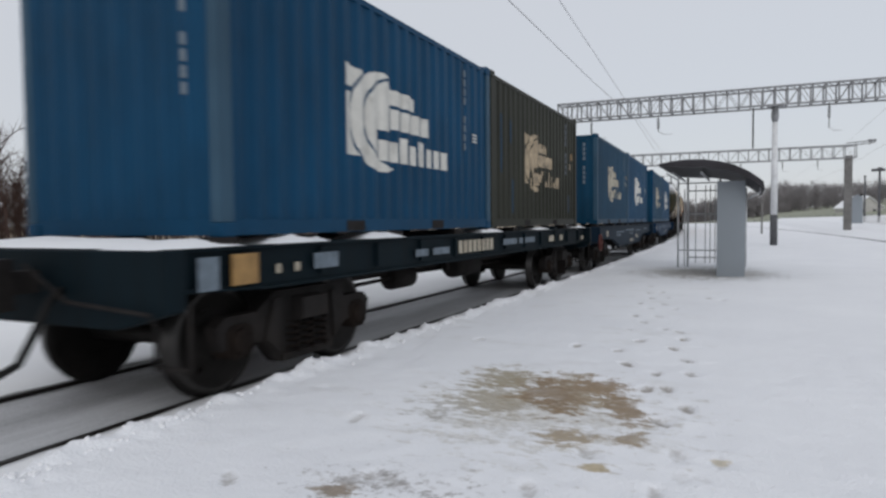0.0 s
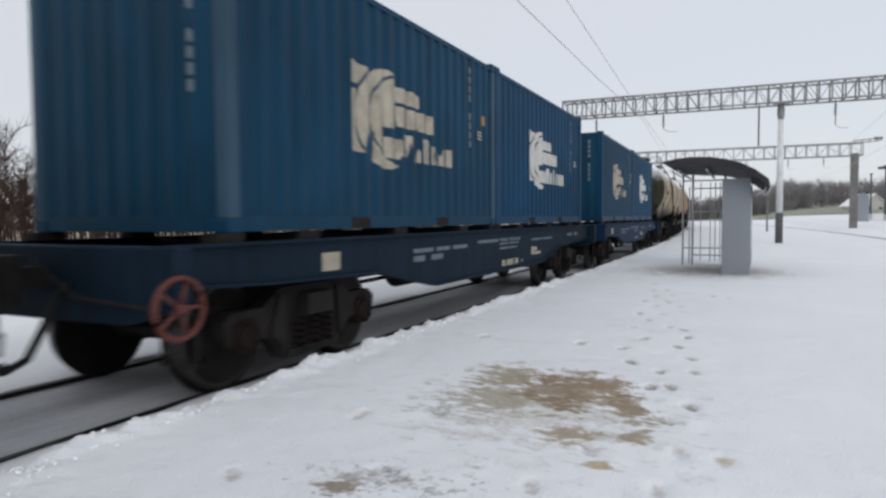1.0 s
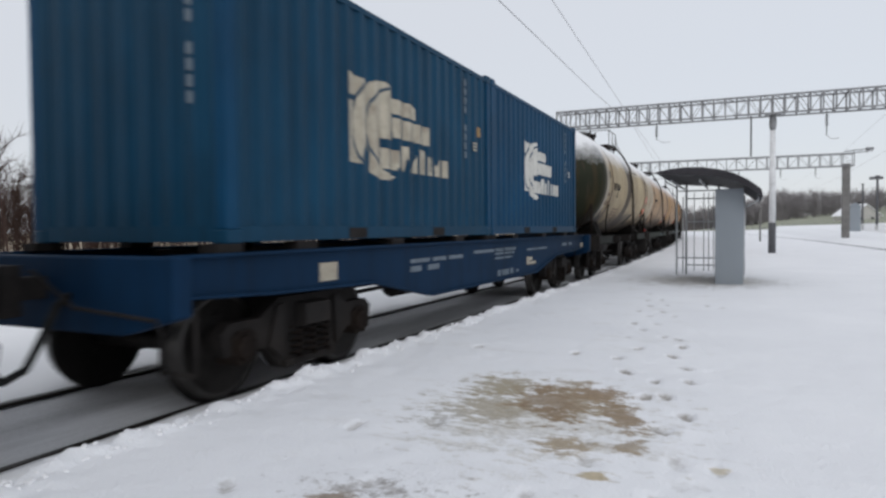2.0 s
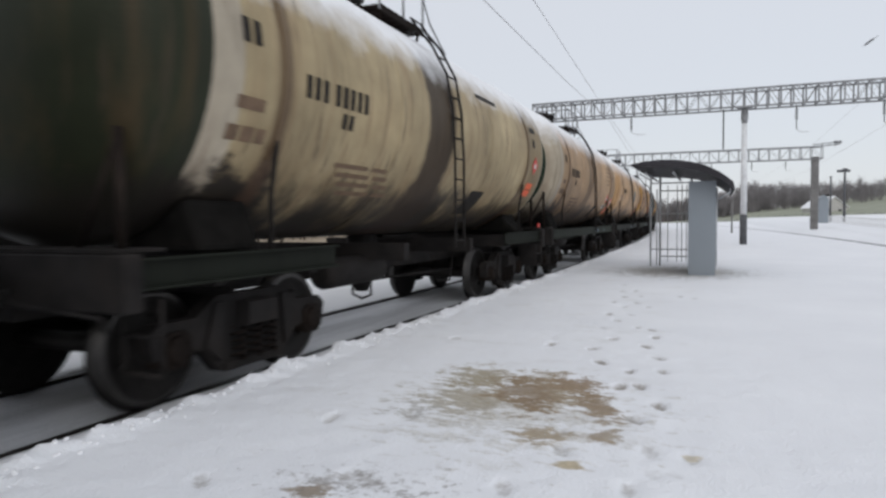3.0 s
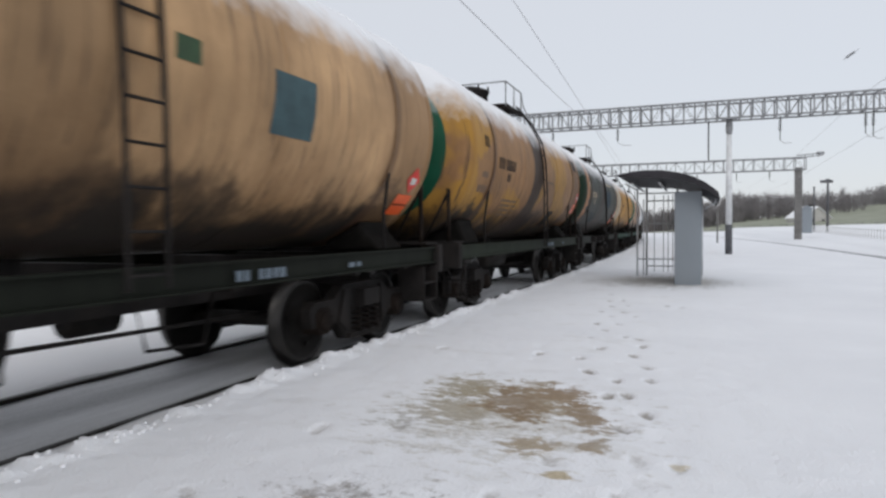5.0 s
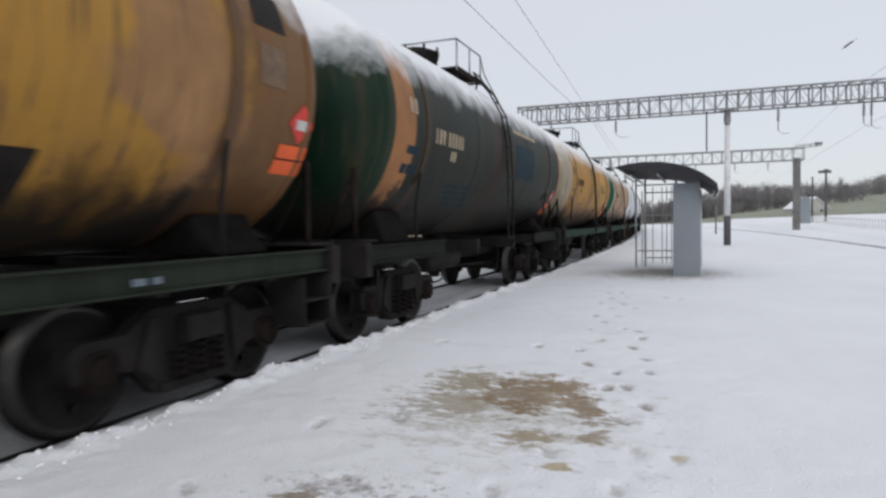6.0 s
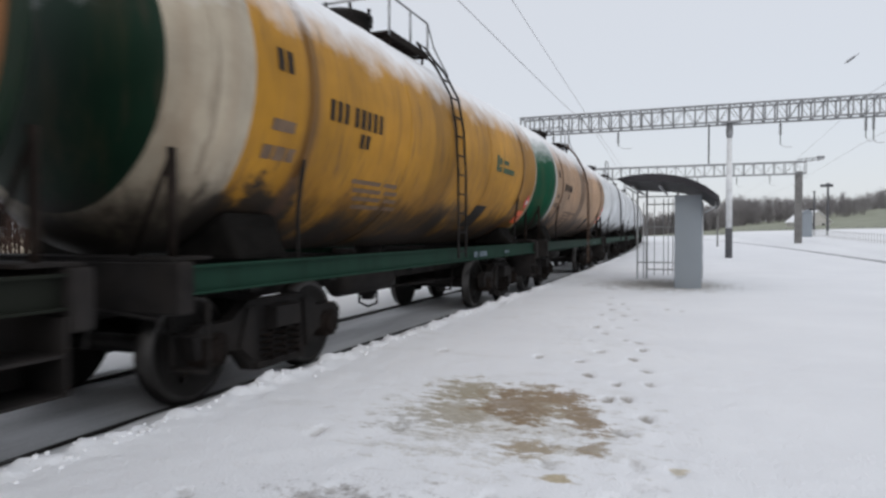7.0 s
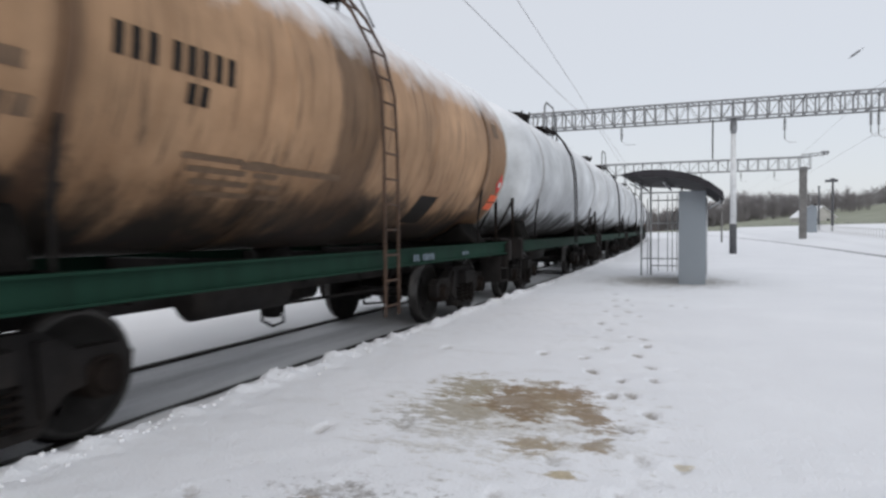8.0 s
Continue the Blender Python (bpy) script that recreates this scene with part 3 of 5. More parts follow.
def mast(x, y, z0, height, r0, r1, dark, label, turn=0.0):
    m = new("catenary_mast")
    m.matrix_basis = pose(x, y, z0, 0, 0, turn)
    bm = bmesh.new()
    spun(bm, [(-0.3, r0), (dark, r0)], "z", 16)
    part("foot", bm, "mast_dark", m, "dark tarred mast foot")
    bm = bmesh.new()
    spun(bm, [(dark, r0 * 0.93), (height * 0.6, (r0 + r1) / 2), (height, r1)], "z", 16)
    part("shaft", bm, "mast_white", m)
    bm = bmesh.new()
    spun(bm, [(height - 0.75, r1 * 1.05), (height - 0.5, r1 * 1.55), (height - 0.3, r1 * 1.55), (height + 0.05, r1 * 1.2)], "z", 12)
    box(bm, -0.35, 0.35, -0.16, 0.16, height, height + 0.1)
    part("head_clamp", bm, "galv", m, "grey steel clamp at the mast head")
    return tagged(m, label, "mast", "overhead line masts")


def portal(y, x0, x1, z0, z1, turn, label, pitch=0.62):
    ob = new("lattice_portal")
    ob.matrix_basis = pose(0, y, 0, 0, 0, turn)
    bm = bmesh.new()
    lattice(bm, x0, x1, -0.5, 0.5, z0, z1, pitch)
    part("beam", bm, "galv", ob)
    bm = bmesh.new()
    for x in steps(x0 + 0.6, x1 - 0.6, pitch * 5):
        tube(bm, [(x, 0.5, z1), (x, 0.5, z1 + 0.14)], 0.02, 6)
    box(bm, x0 + 0.2, x1 - 0.2, 0.48, 0.52, z1 + 0.13, z1 + 0.16)
    part("top_rod", bm, "galv", ob)
    return tagged(ob, label, "gantry", "overhead line portals")


NEAR_Y, FAR_Y = 35.0, 72.0
gantry = portal(NEAR_Y, -9.2, 24.0, 6.62, 7.46, 1.0, "pale steel lattice portal beam across all tracks", 0.52)
mast(1.22, NEAR_Y, 0.0, 6.6, 0.165, 0.105, 1.45, "white concrete mast with dark foot carrying the portal", 1.0)
mast(-8.9, NEAR_Y - 0.15, -0.3, 6.75, 0.17, 0.115, 1.45, "white concrete mast behind the train", 1.0)
gantry_far = portal(FAR_Y, -11.8, 9.4, 6.95, 8.1, 2.0, "distant steel lattice portal over the tracks", 0.9)


bm = bmesh.new()
for z in (8.12, 8.34):
    tube(bm, [(8.6, 0, z), (10.9, 0, z + 0.18)], 0.05, 6)
for x in (9.2, 9.8, 10.4):
    tube(bm, [(x, 0, 8.1), (x + 0.3, 0, 8.5)], 0.03, 5)
spun(bm, [(10.3, 0.10), (10.5, 0.16), (10.7, 0.10), (10.9, 0.16), (11.0, 0.06)], "x", 8, centre=(0, 0, 8.5))
part("end_bracket", bm, "galv", gantry_far)


def square_mast(x, y, z0, h, w, label):
    bm = bmesh.new()
    prism(bm, [(-w / 2, -w / 2), (w / 2, -w / 2), (w / 2, w / 2), (-w / 2, w / 2)], "z", -0.3, h)
    for z in steps(0.6, h - 0.5, 0.9):
        box(bm, -w / 2 - 0.03, w / 2 + 0.03, -w / 2 - 0.03, w / 2 + 0.03, z, z + 0.12)
    ob = softened(part("portal_post", bm, "concrete", at=pose(x, y, z0)), 0.03)
    return tagged(ob, label, "mast", "overhead line masts")


square_mast(8.75, FAR_Y + 0.2, hill_z(8.75, FAR_Y), 6.75, 0.62, "weathered concrete post of the distant portal")
square_mast(-11.2, FAR_Y, -0.3, 7.15, 0.62, "weathered concrete post behind the train")


def hanger(x, z_top, length, y, kind):
    """An insulator string with its fitting, or a plain drop rod, under a portal."""
    ob = new("insulator_string" if kind else "drop_rod")
    ob.matrix_basis = pose(x, y, z_top)
    bm = bmesh.new()
    tube(bm, [(0, 0, 0.04), (0, 0, -length)], 0.035 if not kind else 0.02, 6)
    part("rod", bm, "black", ob)
    if kind:
        bm = bmesh.new()
        for k in range(5):
            z = -0.15 - 0.11 * k
            spun(bm, [(z - 0.05, 0.03), (z - 0.03, 0.085), (z, 0.05)], "z", 10)
        part("discs", bm, "brown", ob, "brown porcelain discs")
        bm = bmesh.new()
        tube(bm, [(0, 0, -length), (0.25, 0.4, -length - 0.12), (0.6, 0.9, -length - 0.05)], 0.014, 5)
        part("jumper", bm, "wire", ob)
    return tagged(ob, "brown insulator string hung under the portal" if kind else "dark steel drop rod under the portal", "insulator" if kind else "rod", "portal fittings")


for x, ln, kind in ((-4.1, 0.8, 1), (0.28, 1.9, 0), (3.45, 1.1, 1), (6.95, 1.0, 1), (7.25, 1.1, 1), (-7.5, 0.8, 1)):
    hanger(x, 6.58, ln, NEAR_Y, kind)
for x in (-3.5, -0.5, 3.2, 6.2):
    hanger(x, 6.9, 0.9, FAR_Y, 1)


def wire(pts, r, label):
    bm = bmesh.new()
    tube(bm, pts, r, 6)
    return tagged(part("overhead_wire", bm, "wire"), label, "wire", "overhead wires")


def sagged(a, b, sag, n=16):
    a, b = Vector(a), Vector(b)
    return [tuple(a.lerp(b, k / n) - Vector((0, 0, sag * 4 * (k / n) * (1 - k / n)))) for k in range(n + 1)]


def along(s, side, z):
    return tuple(on_track(s, side, z).translation)


wire([along(s, -0.08, 6.5) for s in (-25, 0, 14, 25)] + [along(35, 0.2, 6.5), along(72, -0.2, 6.7), along(110, 0, 6.7), along(150, 0, 6.7)], 0.011, "thin grey contact wire over the track")
wire([along(s, 0.0, z) for s, z in ((-25, 10.4), (0, 9.05), (18.4, 7.9), (29, 7.3), (36, 7.0), (72, 7.4))], 0.011, "thin grey carrier wire over the track")
wire(sagged((9.2, -20, 6.3), (7.1, NEAR_Y, 5.5), 0.2) + [(8.4, FAR_Y, 6.0), (7.5, 150, 6.5)], 0.008, "thin grey contact wire over the second track")
wire(sagged((9.2, -20, 8.4), (7.1, NEAR_Y, 7.6), 0.5) + [(8.4, FAR_Y, 8.2), (7.5, 150, 8.6)], 0.008, "thin grey carrier wire over the second track")
bm = bmesh.new()
for k in range(6):
    t = 0.05 + 0.09 * k
    spun(bm, [(t - 0.03, 0.015), (t, 0.040), (t + 0.015, 0.02)], "y", 8)
tube(bm, [(0, -0.15, 0), (0, 0.8, 0)], 0.010, 5)
tagged(part("insulator_string", bm, "galv", at=pose(4.3, 24.5, 6.75, 28, 0, -40)), "grey insulator string hung in the overhead wires", "insulator", "portal fittings")

# ---- shelter on the platform ----
def shelter():
    ob = new("platform_shelter")
    ob.matrix_basis = pose(0, 0, 0)
    y0, y1 = 15.5, 19.0
    panel = bmesh.new()
    box(panel, -0.585, -0.015, y0 + 0.20, y0 + 0.25, -0.05, 2.12)
    softened(part("end_panel", panel, "panel", ob, "grey sheet-steel end wall"), 0.01)
    bm = bmesh.new()
    box(bm, -0.05, -0.005, y0 + 0.26, y1, 0.12, 2.12)
    part("back_wall", bm, "panel", ob, "grey sheet-steel back wall")
    # curved roof with thickness, open tube frame below
    prof = [(-1.80, 2.50), (-1.5, 2.56), (-1.2, 2.585), (-0.85, 2.575), (-0.5, 2.515), (-0.2, 2.42), (0.06, 2.28), (0.24, 2.14), (0.33, 2.06)]
    under = [(x + 0.03, z - (0.02 + 0.15 * smooth_step(x, -1.95, -1.2))) for x, z in prof]
    bm = bmesh.new()
    prism(bm, prof + under[::-1], "y", y0 - 0.35, y1 + 0.35)
    part("roof", bm, "roof", ob, "dark curved sheet roof")
    for x in (-1.5, -0.9, -0.3):
        bm = bmesh.new()
        box(bm, x - 0.02, x + 0.02, y0, y1, 2.30, 2.34)
        part("purlin", bm, "shelter_frame", ob)
    for x, y, r, h in ((-1.64, 18.45, 0.024, 2.42), (-1.42, 18.75, 0.028, 2.42), (-0.62, 18.75, 0.026, 2.4), (0.0, 18.95, 0.03, 2.1), (-1.52, 18.95, 0.016, 2.1)):
        bm = bmesh.new()
        tube(bm, [(x, y, -0.05), (x, y, h)], r, 8)
        part("post", bm, "shelter_frame", ob)
    for x in (-1.22, -0.98, -0.86, -0.74):
        bm = bmesh.new()
        tube(bm, [(x, 18.75, 0.1), (x, 18.75, 2.2)], 0.012, 6)
        part("grille_bar", bm, "shelter_frame", ob)
    for z, a in ((2.25, -1.64), (2.04, -1.42), (0.45, -1.64), (0.26, -1.42), (1.42, -1.42)):
        bm = bmesh.new()
        tube(bm, [(a, 18.7, z), (0.0, 18.7, z)], 0.020, 6)
        part("rail_bar", bm, "shelter_frame", ob)
    for z in (2.32, 0.30):
        bm = bmesh.new()
        tube(bm, [(-1.64, 16.8, z) if z < 1 else (-1.64, 15.6, z), (-1.64, 18.45, z)], 0.018, 6)
        if z > 1:
            part("head_bar", bm, "shelter_frame", ob)
        else:
            bm.free()
    bm = bmesh.new()
    tube(bm, [(0.28, 15.9, 2.06), (0.28, 15.9, 1.86), (0.05, 16.0, 1.72)], 0.02, 8)
    part("downpipe", bm, "shelter_frame", ob)
    return tagged(ob, "grey steel platform shelter with dark curved roof", "shelter")


shelter()

# ---- right-hand distance: fence, posts, house, woods ----
def fence(x, y0, y1, h):
    ob = new("picket_fence")
    ob.matrix_basis = pose(x, 0, 0)
    bm = bmesh.new()
    box(bm, -0.03, 0.03, -0.045, 0.045, 0, h)
    picket = mesh_of("picket", bm, "fence")
    for k, y in enumerate(steps(y0, y1, 1.0)):
        part("picket", picket, None, ob, at=pose(0, y, hill_z(x, y)))
    for z in (0.22, h - 0.12):
        bm = bmesh.new()
        tube(bm, [(0.04, y, hill_z(x, y) + z) for y in steps(y0, y1, 4)], 0.03, 4)
        part("fence_rail", bm, "fence", ob)
    return tagged(ob, "pale concrete picket fence on the second platform", "fence")


fence(13.2, 46, 108, 0.85)


def simple_post(x, y, h, r, mat, label, cap=None):
    ob = new("lamp_post" if cap else "post")
    ob.matrix_basis = pose(x, y, hill_z(x, y) if x > 1.5 else 0.0)
    bm = bmesh.new()
    spun(bm, [(-0.2, r), (h, r * 0.75)], "z", 10)
    part("shaft", bm, mat, ob)
    bm = bmesh.new()
    if cap:
        box(bm, -0.9, 0.6, -0.12, 0.12, h - 0.1, h + 0.25)
        box(bm, -0.25, 0.25, -0.2, 0.2, h + 0.25, h + 0.4)
        part("crosshead", bm, mat, ob)
    else:
        spun(bm, [(h - 0.12, r * 1.4), (h, r * 1.4)], "z", 10)
        part("collar", bm, mat, ob)
    return tagged(ob, label, "post")


simple_post(15.6, 100, 6.6, 0.17, "mast_dark", "dark pole with a crosshead at the line", True)
simple_post(14.0, 100, 6.0, 0.13, "mast_dark", "dark leaning brace pole beside the line")
simple_post(1.25, 62, 2.9, 0.075, "concrete", "weathered grey post at the platform end")


def relay_cabinet(x, y):
    ob = new("relay_cabinet")
    ob.matrix_basis = pose(x, y, hill_z(x, y))
    bm = bmesh.new()
    box(bm, -0.55, 0.55, -0.5, 0.5, -0.2, 3.0)
    softened(part("body", bm, "panel", ob), 0.05)
    bm = bmesh.new()
    prism(bm, [(-0.65, 3.0), (0.65, 3.0), (0.0, 3.4)], "y", -0.6, 0.6)
    part("roof", bm, "panel", ob)
    bm = bmesh.new()
    box(bm, -0.35, 0.35, -0.53, -0.505, 0.3, 2.3)
    part("door", bm, "panel", ob)
    return tagged(ob, "grey upright relay cabinet beside the line", "cabinet")


relay_cabinet(12.1, 92)


def house(x, y, w, d, h, turn, label):
    ob = new("house")
    ob.matrix_basis = pose(x, y, hill_z(x, y) - 1.6, 0, 0, turn)
    bm = bmesh.new()
    prism(bm, [(-w / 2, 0), (w / 2, 0), (w / 2, h), (0, h + w * 0.32), (-w / 2, h)], "y", -d / 2, d / 2)
    part("wall", bm, "house_wall", ob)
    for s in (-1, 1):
        bm = bmesh.new()
        prism(bm, [(0, h + w * 0.34), (s * (w / 2 + 0.5), h - 0.25), (s * (w / 2 + 0.5), h - 0.02), (0, h + w * 0.34 + 0.28)], "y", -d / 2 - 0.5, d / 2 + 0.5)
        part("roof", bm, "snow", ob, "snow-covered roof slope")
    bm = bmesh.new()
    box(bm, 0.8, 1.5, -0.4, 0.4, h + 1.0, h + w * 0.34 + 1.0)
    part("chimney", bm, "brown", ob)
    for k in (-1, 1):
        win = bmesh.new()
        box(win, k * w * 0.22 - 0.7, k * w * 0.22 + 0.7, -d / 2 - 0.05, -d / 2 - 0.01, h * 0.35, h * 0.8)
        part("window", win, "glass", ob)
    return tagged(ob, label, "house", "houses below the hill")


house(38.0, 285, 12.0, 9.0, 3.0, 35, "small pale house with a snowy roof")


def spikes(verts, faces, p, d, r):
    """One tapering twig."""
    d = Vector(d)
    u = d.orthogonal().normalized() * r
    w = d.normalized().cross(u)
    i = len(verts)
    p = Vector(p)
    verts += [tuple(p + u), tuple(p - 0.5 * u + 0.87 * w), tuple(p - 0.5 * u - 0.87 * w), tuple(p + d)]
    faces += [(i, i + 1, i + 3), (i + 1, i + 2, i + 3), (i + 2, i, i + 3)]


def bare_tree(verts, faces, x, y, z, h, rng, limbs=9, twigs=7, r=0.02):
    lean = Vector((rng.uniform(-0.1, 0.1), rng.uniform(-0.1, 0.1), 1))
    spikes(verts, faces, (x, y, z - 0.3), lean * h, r * h)
    for k in range(limbs):
        f = rng.uniform(0.04, 0.85)
        a = rng.uniform(0, 6.283)
        p = Vector((x, y, z)) + lean * h * f
        d = Vector((math.cos(a), math.sin(a), rng.uniform(0.7, 1.7))).normalized() * h * rng.uniform(0.25, 0.45) * (1.15 - f * 0.5)
        spikes(verts, faces, p, d, r * h * 0.45)
        for _ in range(twigs):
            g = rng.uniform(0.2, 1.0)
            t = Vector((rng.uniform(-1, 1), rng.uniform(-1, 1), rng.uniform(0.0, 1.3))).normalized() * h * rng.uniform(0.08, 0.2)
            spikes(verts, faces, p + d * g * 0.9, t, r * h * 0.20)


def wood(name, spots, mat, label, limbs, twigs, r, category="woods"):
    rng = random.Random(11)
    verts, faces = [], []
    for x, y, z, h in spots:
        bare_tree(verts, faces, x, y, z, h, rng, limbs, twigs, r)
    me = bpy.data.meshes.new(name)
    me.from_pydata(verts, [], faces)
    me.materials.append(M[mat])
    return tagged(new(name, me), label, category, kind="stuff")


rng = random.Random(3)
spots = []
for _ in range(950):
    x = rng.uniform(-40, 175)
    y = rng.uniform(380, 440) if x > 20 else rng.uniform(330, 440)
    spots.append((x, y, hill_z(x, y) - 1, rng.uniform(5.0, 10.0) + (4.0 if x < 70 else 0.0) + 2.0 * math.sin(x * 0.08)))
wood("far_woods", spots, "bark_hazed", "bare winter woods along the hilltop, painted haze-grey", 14, 7, 0.022)
spots = []
for _ in range(260):
    x = rng.uniform(-45, 70)
    y = rng.uniform(340, 372)
    spots.append((x, y, hill_z(x, y) - 0.6, rng.uniform(7.0, 12.5) - 0.05 * max(0, x)))
wood("field_thicket", spots, "bark_hazed", "bare bushes above the field, painted haze-grey", 14, 8, 0.026, "bushes")
spots = []
for _ in range(700):
    x = rng.uniform(-12, 125)
    y = 247 + rng.uniform(-1.5, 1.5)
    spots.append((x, y, hill_z(x, y) - 0.35, rng.uniform(0.5, 0.95)))
wood("field_hedge", spots, "mast_dark", "low dark hedge along the foot of the field", 5, 3, 0.10, "hedge")
spots = []
for _ in range(1000):
    x = rng.uniform(-40, -26)
    y = rng.uniform(-22, 75)
    spots.append((x, y, 0.0, rng.uniform(2.6, 5.4)))
wood("trackside_thicket", spots, "bark", "bare reddish-brown trackside thicket", 15, 11, 0.013, "bushes")


# ---- the train: its things have their origin on the rail heads, y along the line ----
ROLLING = []   # (thing, metres along the line at the start)
WHEELS = []    # wheelsets that turn


def shared(maker):
    store = {}

    def get(*key):
        if key not in store:
            store[key] = maker(*key)
        return store[key]
    return get


@shared
def side_frame_mesh(mat):
    bm = bmesh.new()
    out = [(-1.18, 0.62), (-1.08, 0.70), (-0.70, 0.70), (-0.45, 0.86), (0.45, 0.86), (0.70, 0.70), (1.08, 0.70), (1.18, 0.62), (1.14, 0.42), (1.04, 0.42),
           (1.02, 0.56), (0.80, 0.56), (0.78, 0.44), (0.62, 0.42), (0.42, 0.20), (-0.42, 0.20), (-0.62, 0.42), (-0.78, 0.44), (-0.80, 0.56), (-1.02, 0.56),
           (-1.04, 0.42), (-1.14, 0.42)]
    prism(bm, out, "x", -0.07, 0.07)
    for s in (-1, 1):
        prism(bm, [(s * 0.62, 0.44), (s * 0.50, 0.80), (s * 0.40, 0.80), (s * 0.45, 0.30)], "x", 0.07, 0.11)
    box(bm, -0.075, 0.115, -0.40, 0.40, 0.20, 0.27)
    return mesh_of("side_frame", bm, mat)


@shared
def spring_mesh():
    bm = bmesh.new()
    tube(bm, [(0.05 * math.cos(k * 1.05), 0.07 * math.sin(k * 1.05), 0.27 + k * 0.0105) for k in range(29)], 0.014, 5)
    return mesh_of("coil_spring", bm, "brown")


@shared
def bolster_mesh():
    bm = bmesh.new()
    prism(bm, [(-1.22, 0.58), (-1.22, 0.78), (-0.6, 0.84), (0.6, 0.84), (1.22, 0.78), (1.22, 0.58), (0.6, 0.42), (-0.6, 0.42)], "y", -0.20, 0.20)
    spun(bm, [(0.82, 0.22), (0.97, 0.22)], "z", 16)
    for s in (-1, 1):
        box(bm, -1.0, 1.0, s * 0.36 - 0.04, s * 0.36 + 0.04, 0.34, 0.44)
    return mesh_of("bolster", bm, "black")


@shared
def wheelset_mesh():
    bm = bmesh.new()
    spun(bm, [(-1.12, 0.07), (-0.75, 0.085), (0.75, 0.085), (1.12, 0.07)], "x", 14)
    for s in (-1, 1):
        a = [(0.690, 0.12), (0.69, 0.36), (0.70, 0.42), (0.70, 0.505), (0.722, 0.507), (0.735, 0.482), (0.832, 0.472), (0.838, 0.42), (0.80, 0.38), (0.775, 0.22), (0.81, 0.16), (0.86, 0.12)]
        mats = [0, 0, 0, 0, 1, 1, 1, 0, 0, 0, 0, 0]
        spun(bm, [(s * p, r) for p, r in a], "x", 40, mats)
        for k in range(3):
            t = k * 2.094
            tube(bm, [(s * 0.80, 0.28 * math.cos(t), 0.28 * math.sin(t)), (s * 0.835, 0.28 * math.cos(t), 0.28 * math.sin(t))], 0.03, 6)
    return mesh_of("wheelset", bm, ["wheel", "tread"])


@shared
def axle_box_mesh():
    bm = bmesh.new()
    prism(bm, [(-0.14, -0.06), (-0.14, 0.10), (-0.08, 0.15), (0.08, 0.15), (0.14, 0.10), (0.14, -0.06), (0.09, -0.14), (-0.09, -0.14)], "x", -0.13, 0.10)
    spun(bm, [(0.10, 0.125), (0.135, 0.115), (0.14, 0.06)], "x", 14)
    for k in range(4):
        t = 0.785 + k * 1.571
        tube(bm, [(0.13, 0.085 * math.cos(t), 0.085 * math.sin(t)), (0.155, 0.085 * math.cos(t), 0.085 * math.sin(t))], 0.014, 6)
    return mesh_of("axle_box", bm, "brown")


@shared
def brake_mesh():
    bm = bmesh.new()
    for s in (-1, 1):
        for w in (-1, 1):
            y = s * (0.925 - 0.52)
            prism(bm, [(y, 0.36), (y + s * 0.06, 0.33), (y + s * 0.05, 0.62), (y - s * 0.03, 0.62)], "x", w * 0.79 - 0.045, w * 0.79 + 0.045)
        tube(bm, [(-0.85, s * 0.40, 0.40), (0.85, s * 0.40, 0.40)], 0.035, 6)
    return mesh_of("brake_gear", bm, "black")


def bogie(parent, y):
    ob = new("bogie")
    ob.parent = parent
    ob.matrix_basis = pose(0, y, 0)
    for s in (-1, 1):
        turn = 0 if s > 0 else 180
        part("side_frame", side_frame_mesh("black"), None, ob, at=pose(s * 1.018, 0, 0, 0, 0, turn))
        for y_spring in (-0.22, 0.0, 0.22):
            for inset in (-0.045, 0.10):
                part("coil_spring", spring_mesh(), None, ob, at=pose(s * (1.018 + inset), y_spring, 0))
        for a in (-0.925, 0.925):
            part("axle_box", axle_box_mesh(), None, ob, at=pose(s * 1.018, a, 0.475, 0, 0, turn))
    part("bolster", bolster_mesh(), None, ob)
    part("brake_gear", brake_mesh(), None, ob)
    for a in (-0.925, 0.925):
        WHEELS.append((part("wheelset", wheelset_mesh(), None, ob, at=pose(0, a, 0.475)), a))
    return ob


def hose_curve(x, y, s):
    return [(x, y, 1.0), (x + 0.03, y + s * 0.12, 0.93), (x + 0.04, y + s * 0.25, 0.70), (x + 0.02, y + s * 0.36, 0.50), (x, y + s * 0.50, 0.44), (x - 0.04, y + s * 0.66, 0.47)]


def coupling(parent, y, reach, s):
    """Automatic coupler, uncoupling rod and brake hose at one end."""
    bm = bmesh.new()
    box(bm, -0.09, 0.09, min(y, y + s * reach * 0.75), max(y, y + s * reach * 0.75), 0.97, 1.14)
    e = y + s * reach
    prism(bm, [(-0.20, e - s * 0.34), (0.16, e - s * 0.34), (0.20, e - s * 0.16), (0.07, e - s * 0.10), (0.10, e + s * 0.05), (-0.05, e - s * 0.02), (-0.22, e + s * 0.02), (-0.25, e - s * 0.18)], "z", 0.86, 1.24)
    part("coupler", bm, "black", parent)
    bm = bmesh.new()
    tube(bm, hose_curve(0.34, y, s), 0.032, 8)
    part("brake_hose", bm, "hose", parent)
    bm = bmesh.new()
    tube(bm, [(1.35, y + s * 0.02, 0.75), (1.32, y + s * 0.06, 0.86), (0.5, y + s * 0.08, 0.92), (0.2, y + s * 0.2, 1.2)], 0.016, 6)
    part("release_rod", bm, "black", parent)


